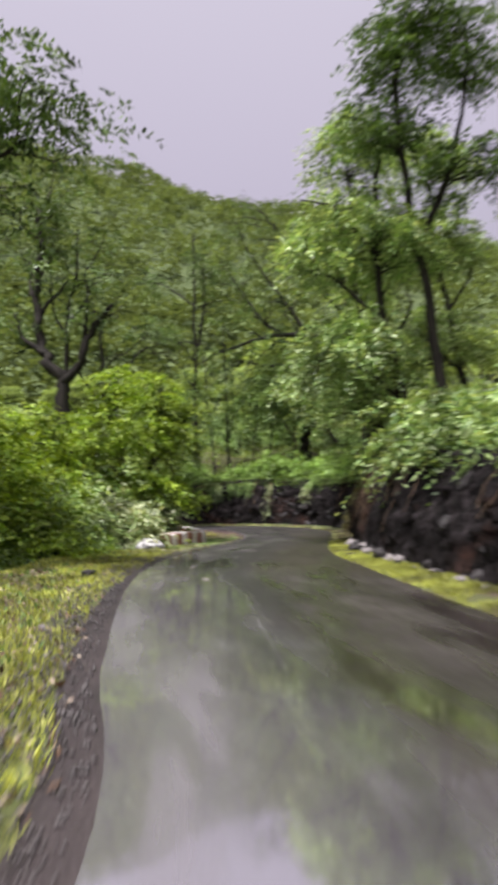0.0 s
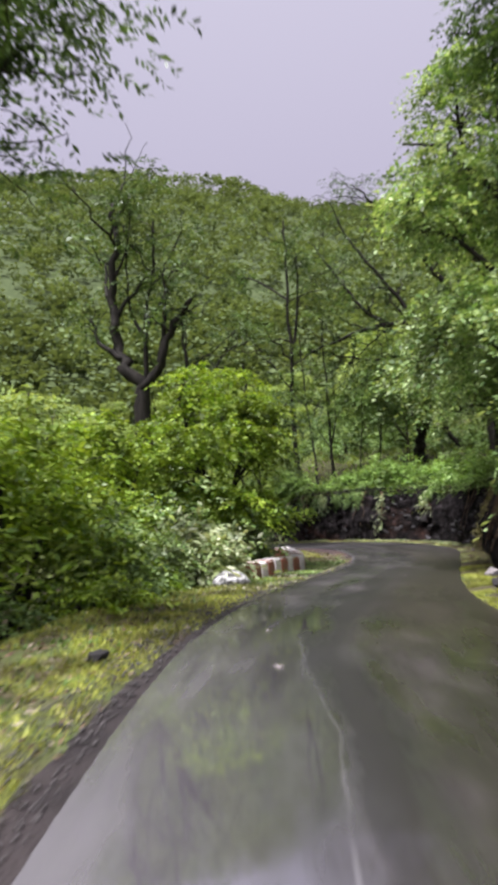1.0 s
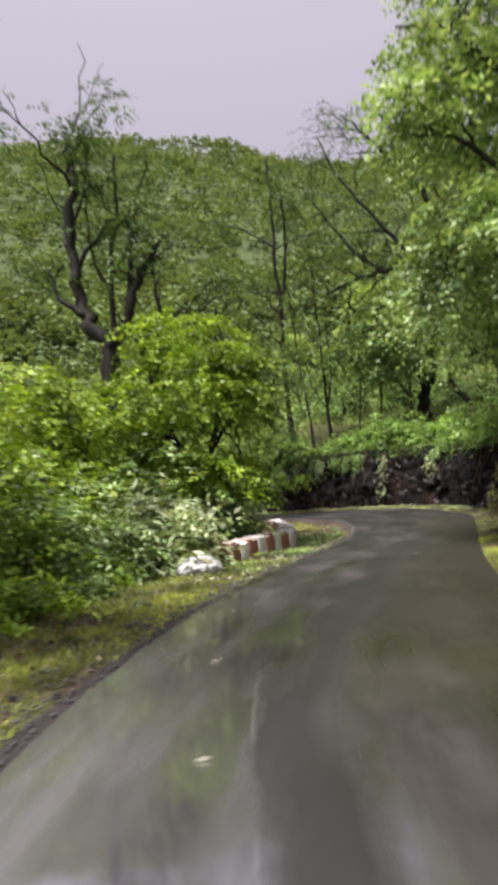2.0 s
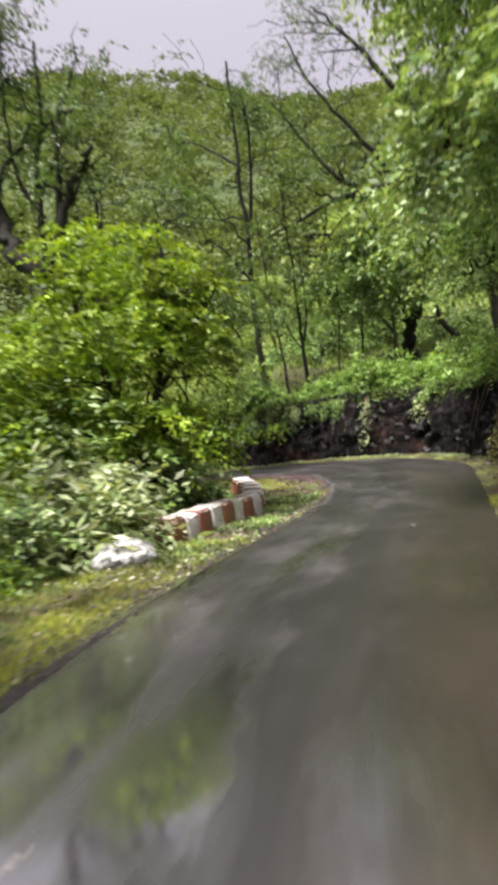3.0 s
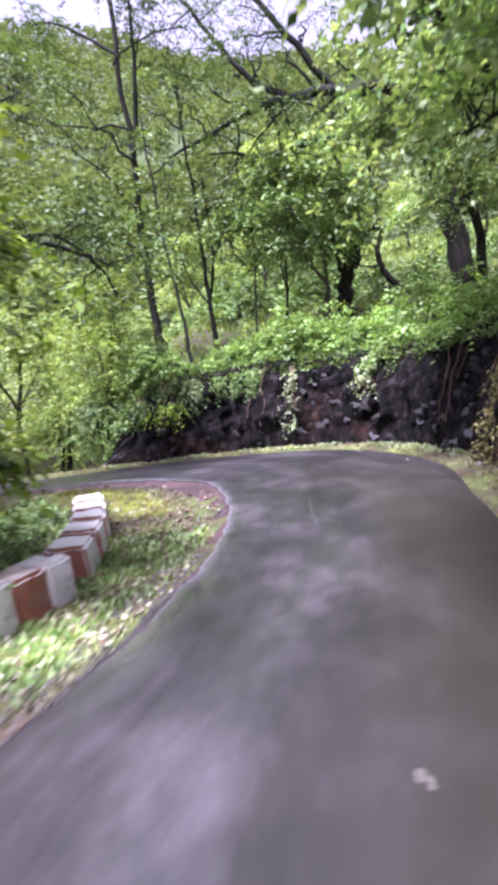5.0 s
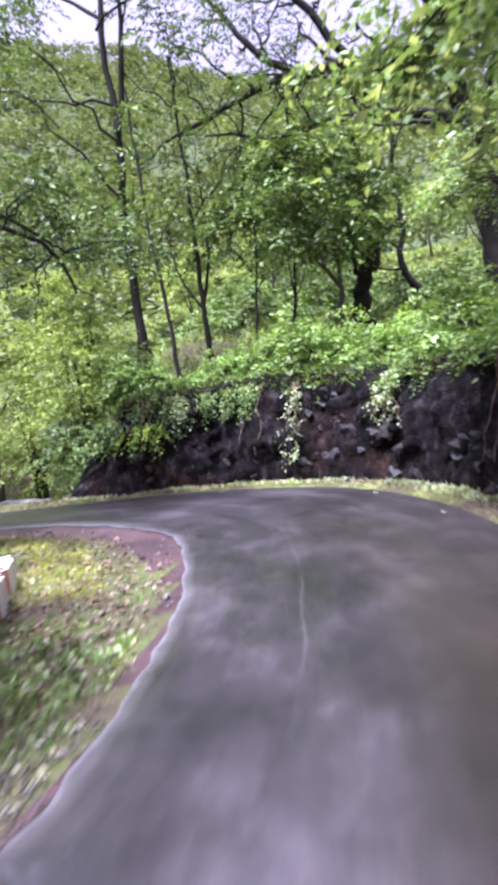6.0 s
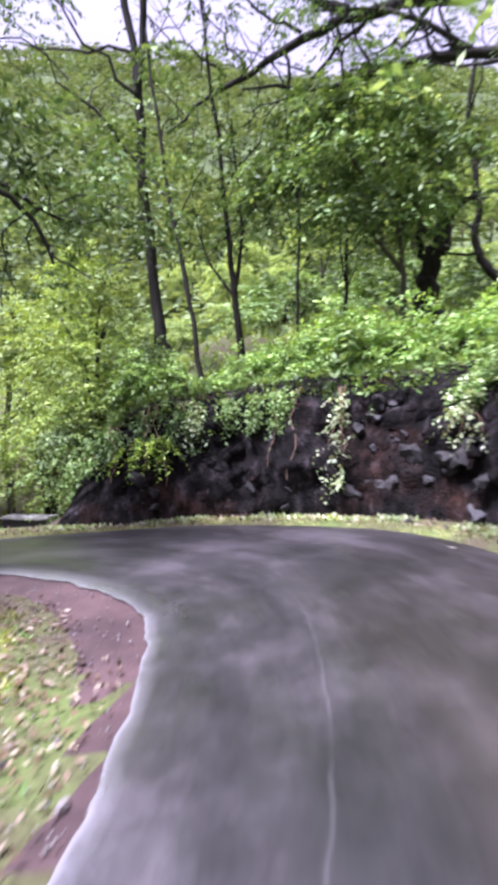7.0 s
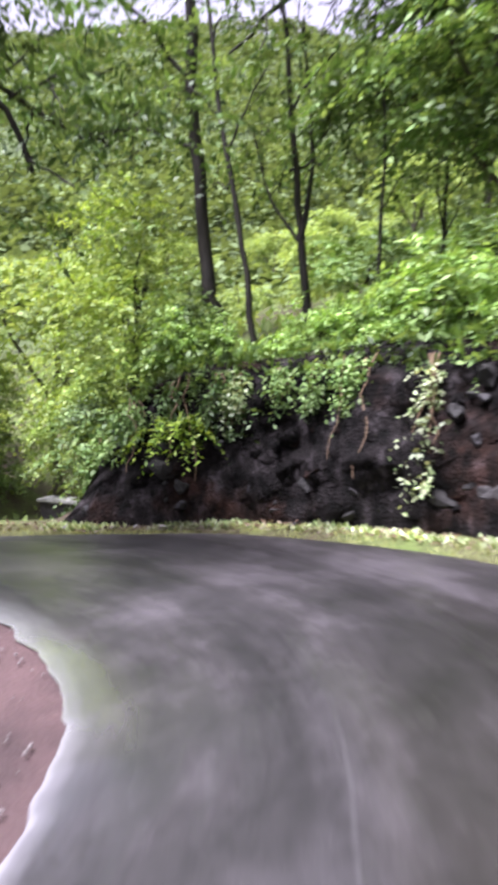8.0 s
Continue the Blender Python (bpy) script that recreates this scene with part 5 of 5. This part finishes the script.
def creeper(seed, i, drop, name="creeper", material=LEAF_PALE):
    """A trailing plant down the face of the cutting."""
    r = np.random.default_rng(seed)
    root = new(name)
    f0 = 0.98
    top = CUT_SIDE[i, 0] + 0.80
    x, y = CUT_EDGE[i, 0] + CUT_N[i, 0] * top, CUT_EDGE[i, 1] + CUT_N[i, 1] * top
    z = CUT_EDGE[i, 2] + CUT_SIDE[i, 1]
    root.location = (x, y, z)
    pieces, anchors, ways = [], [], []
    for _ in range(3):
        t = np.linspace(0, 1, 9)
        fall = np.clip(f0 - t * drop, 0.05, 1)
        back = 0.10 + 0.85 * fall**1.3 - 0.80 - 0.16
        sway = np.cumsum(r.normal(size=9)) * 0.05
        tx, ty = -CUT_N[i, 1], CUT_N[i, 0]
        line = np.stack([CUT_N[i, 0] * back + tx * sway, CUT_N[i, 1] * back + ty * sway, CUT_SIDE[i, 1] * (fall - 1)], 1)
        pieces.append(tube(line, 0.014, 0.006, 5))
        for k in range(22):
            j = r.integers(1, 9)
            anchors.append(line[j] + r.normal(size=3) * 0.06)
            ways.append([-CUT_N[i, 0] + r.normal() * 0.6, -CUT_N[i, 1] + r.normal() * 0.6, -0.4 + r.normal() * 0.4])
    part("vine", array_mesh("vine", *joined(pieces), ROOT), root)
    v, t = sprays(anchors, ways, r, 5, 0.22, 0.09, 0.4, 0.55)
    part("foliage", array_mesh("foliage", v, t, material), root)
    return tagged(root, "creeper with pale leaves trailing down the cutting", "creeper", "creepers on the cutting")


r_c = random.Random(9)
CURTAIN = int(np.argmin(np.hypot(CUT_EDGE[:, 0] + 1.65, CUT_EDGE[:, 1] - 26.2)))
for k in range(16):
    if k % 4 == 0:
        creeper(100 + k, r_c.randint(CURTAIN - 4, CURTAIN + 4), 0.95, material=LEAF_OLIVE)
    elif k % 4 == 3:
        creeper(100 + k, r_c.randint(300, len(CUT_EDGE) - 30), r_c.uniform(0.08, 0.30), material=LEAF_GREEN)
    else:
        creeper(100 + k, len(CUT_EDGE) - r_c.randint(12, 40), r_c.uniform(0.08, 0.40), material=LEAF_GREEN if k % 4 == 1 else LEAF_DEEP)

# pale creepers that hang singly down the middle of the face, and a lime-green plant rooted in it
for k, (x, y, drop) in enumerate([(-5.2, 31.5, 0.7), (-3.6, 30.7, 0.4), (-7.6, 31.7, 0.25)]):
    creeper(160 + k, int(np.argmin(np.hypot(CUT_EDGE[:, 0] - x, CUT_EDGE[:, 1] - y))), drop)
lime_at = int(np.argmin(np.hypot(CUT_EDGE[:, 0] + 8.5, CUT_EDGE[:, 1] - 31.6)))
lime_back = CUT_SIDE[lime_at, 0] + 0.42
shrub("shrub", "lime-green leafy plant growing out of the cutting", (CUT_EDGE[lime_at, 0] + CUT_N[lime_at, 0] * lime_back, CUT_EDGE[lime_at, 1] + CUT_N[lime_at, 1] * lime_back, CUT_EDGE[lime_at, 2] + 0.55 * CUT_SIDE[lime_at, 1]), 72, 0.5, 0.4, 0.4, 12, 8, 0.10, LEAF_LIME, stems=4, droop=0.9)

fringe = shrub("shrub", "leafy weeds hanging over the lip of the cutting", on_land(-5.9, 33.9), 71, 0.55, 0.45, 0.40, 14, 8, 0.11, LEAF_GREEN, group="lip weeds", stems=3, droop=0.9)
for k in range(30):
    i = 150 + int((k / 30) ** 0.6 * (len(CUT_EDGE) - 160)) + r_c.randint(-3, 3)
    d = CUT_SIDE[i, 0] + r_c.uniform(1.0, 1.5)
    m = pose(CUT_EDGE[i, 0] + CUT_N[i, 0] * d, CUT_EDGE[i, 1] + CUT_N[i, 1] * d, CUT_EDGE[i, 2] + CUT_SIDE[i, 1] * r_c.uniform(0.82, 1.02), 0, 0, r_c.uniform(0, 360))
    copy_thing(fringe, m @ Matrix.Scale(r_c.uniform(0.45, 0.8), 4))

# ---- fallen leaves on the asphalt ----
LITTER = paint_mat("dry_leaf", (0.46, 0.41, 0.36), (0.30, 0.22, 0.15), 0.3)


def fallen_leaf(x, y, size, seed):
    r = np.random.default_rng(seed)
    i = int(np.argmin(np.hypot((fine[:, 0] + fine[:, 2]) / 2 - x, (fine[:, 1] + fine[:, 3]) / 2 - y)))
    v, t = leaves([(-0.03, 0, 0), (0, -0.05, 0), (0.04, 0.06, 0)], [(1, 0.12, 0.03), (1, -0.15, 0.06), (-0.9, 0.25, 0.03)], np.array([size * 1.3, size * 0.9, size]), r, 0.13, 0.05)
    ob = new("fallen_leaf", array_mesh("fallen_leaf", v - [0, 0, v[:, 2].min()], t, LITTER))
    ob.matrix_basis = pose(x, y, fine[i, 4] + 0.031, 0, 0, r.uniform(-25, 25))
    tagged(ob, "pale fallen leaf lying on wet asphalt", "leaf", "fallen leaves")


for k, (x, y, s) in enumerate([(-2.28, 17.88, 0.07), (-2.67, 23.77, 0.06), (-3.7, 12.8, 0.06), (-3.07, 10.9, 0.06), (-2.2, 27.6, 0.08), (-3.2, 29.6, 0.08), (-2.4, 9.2, 0.09)]):
    fallen_leaf(x, y, s, k)
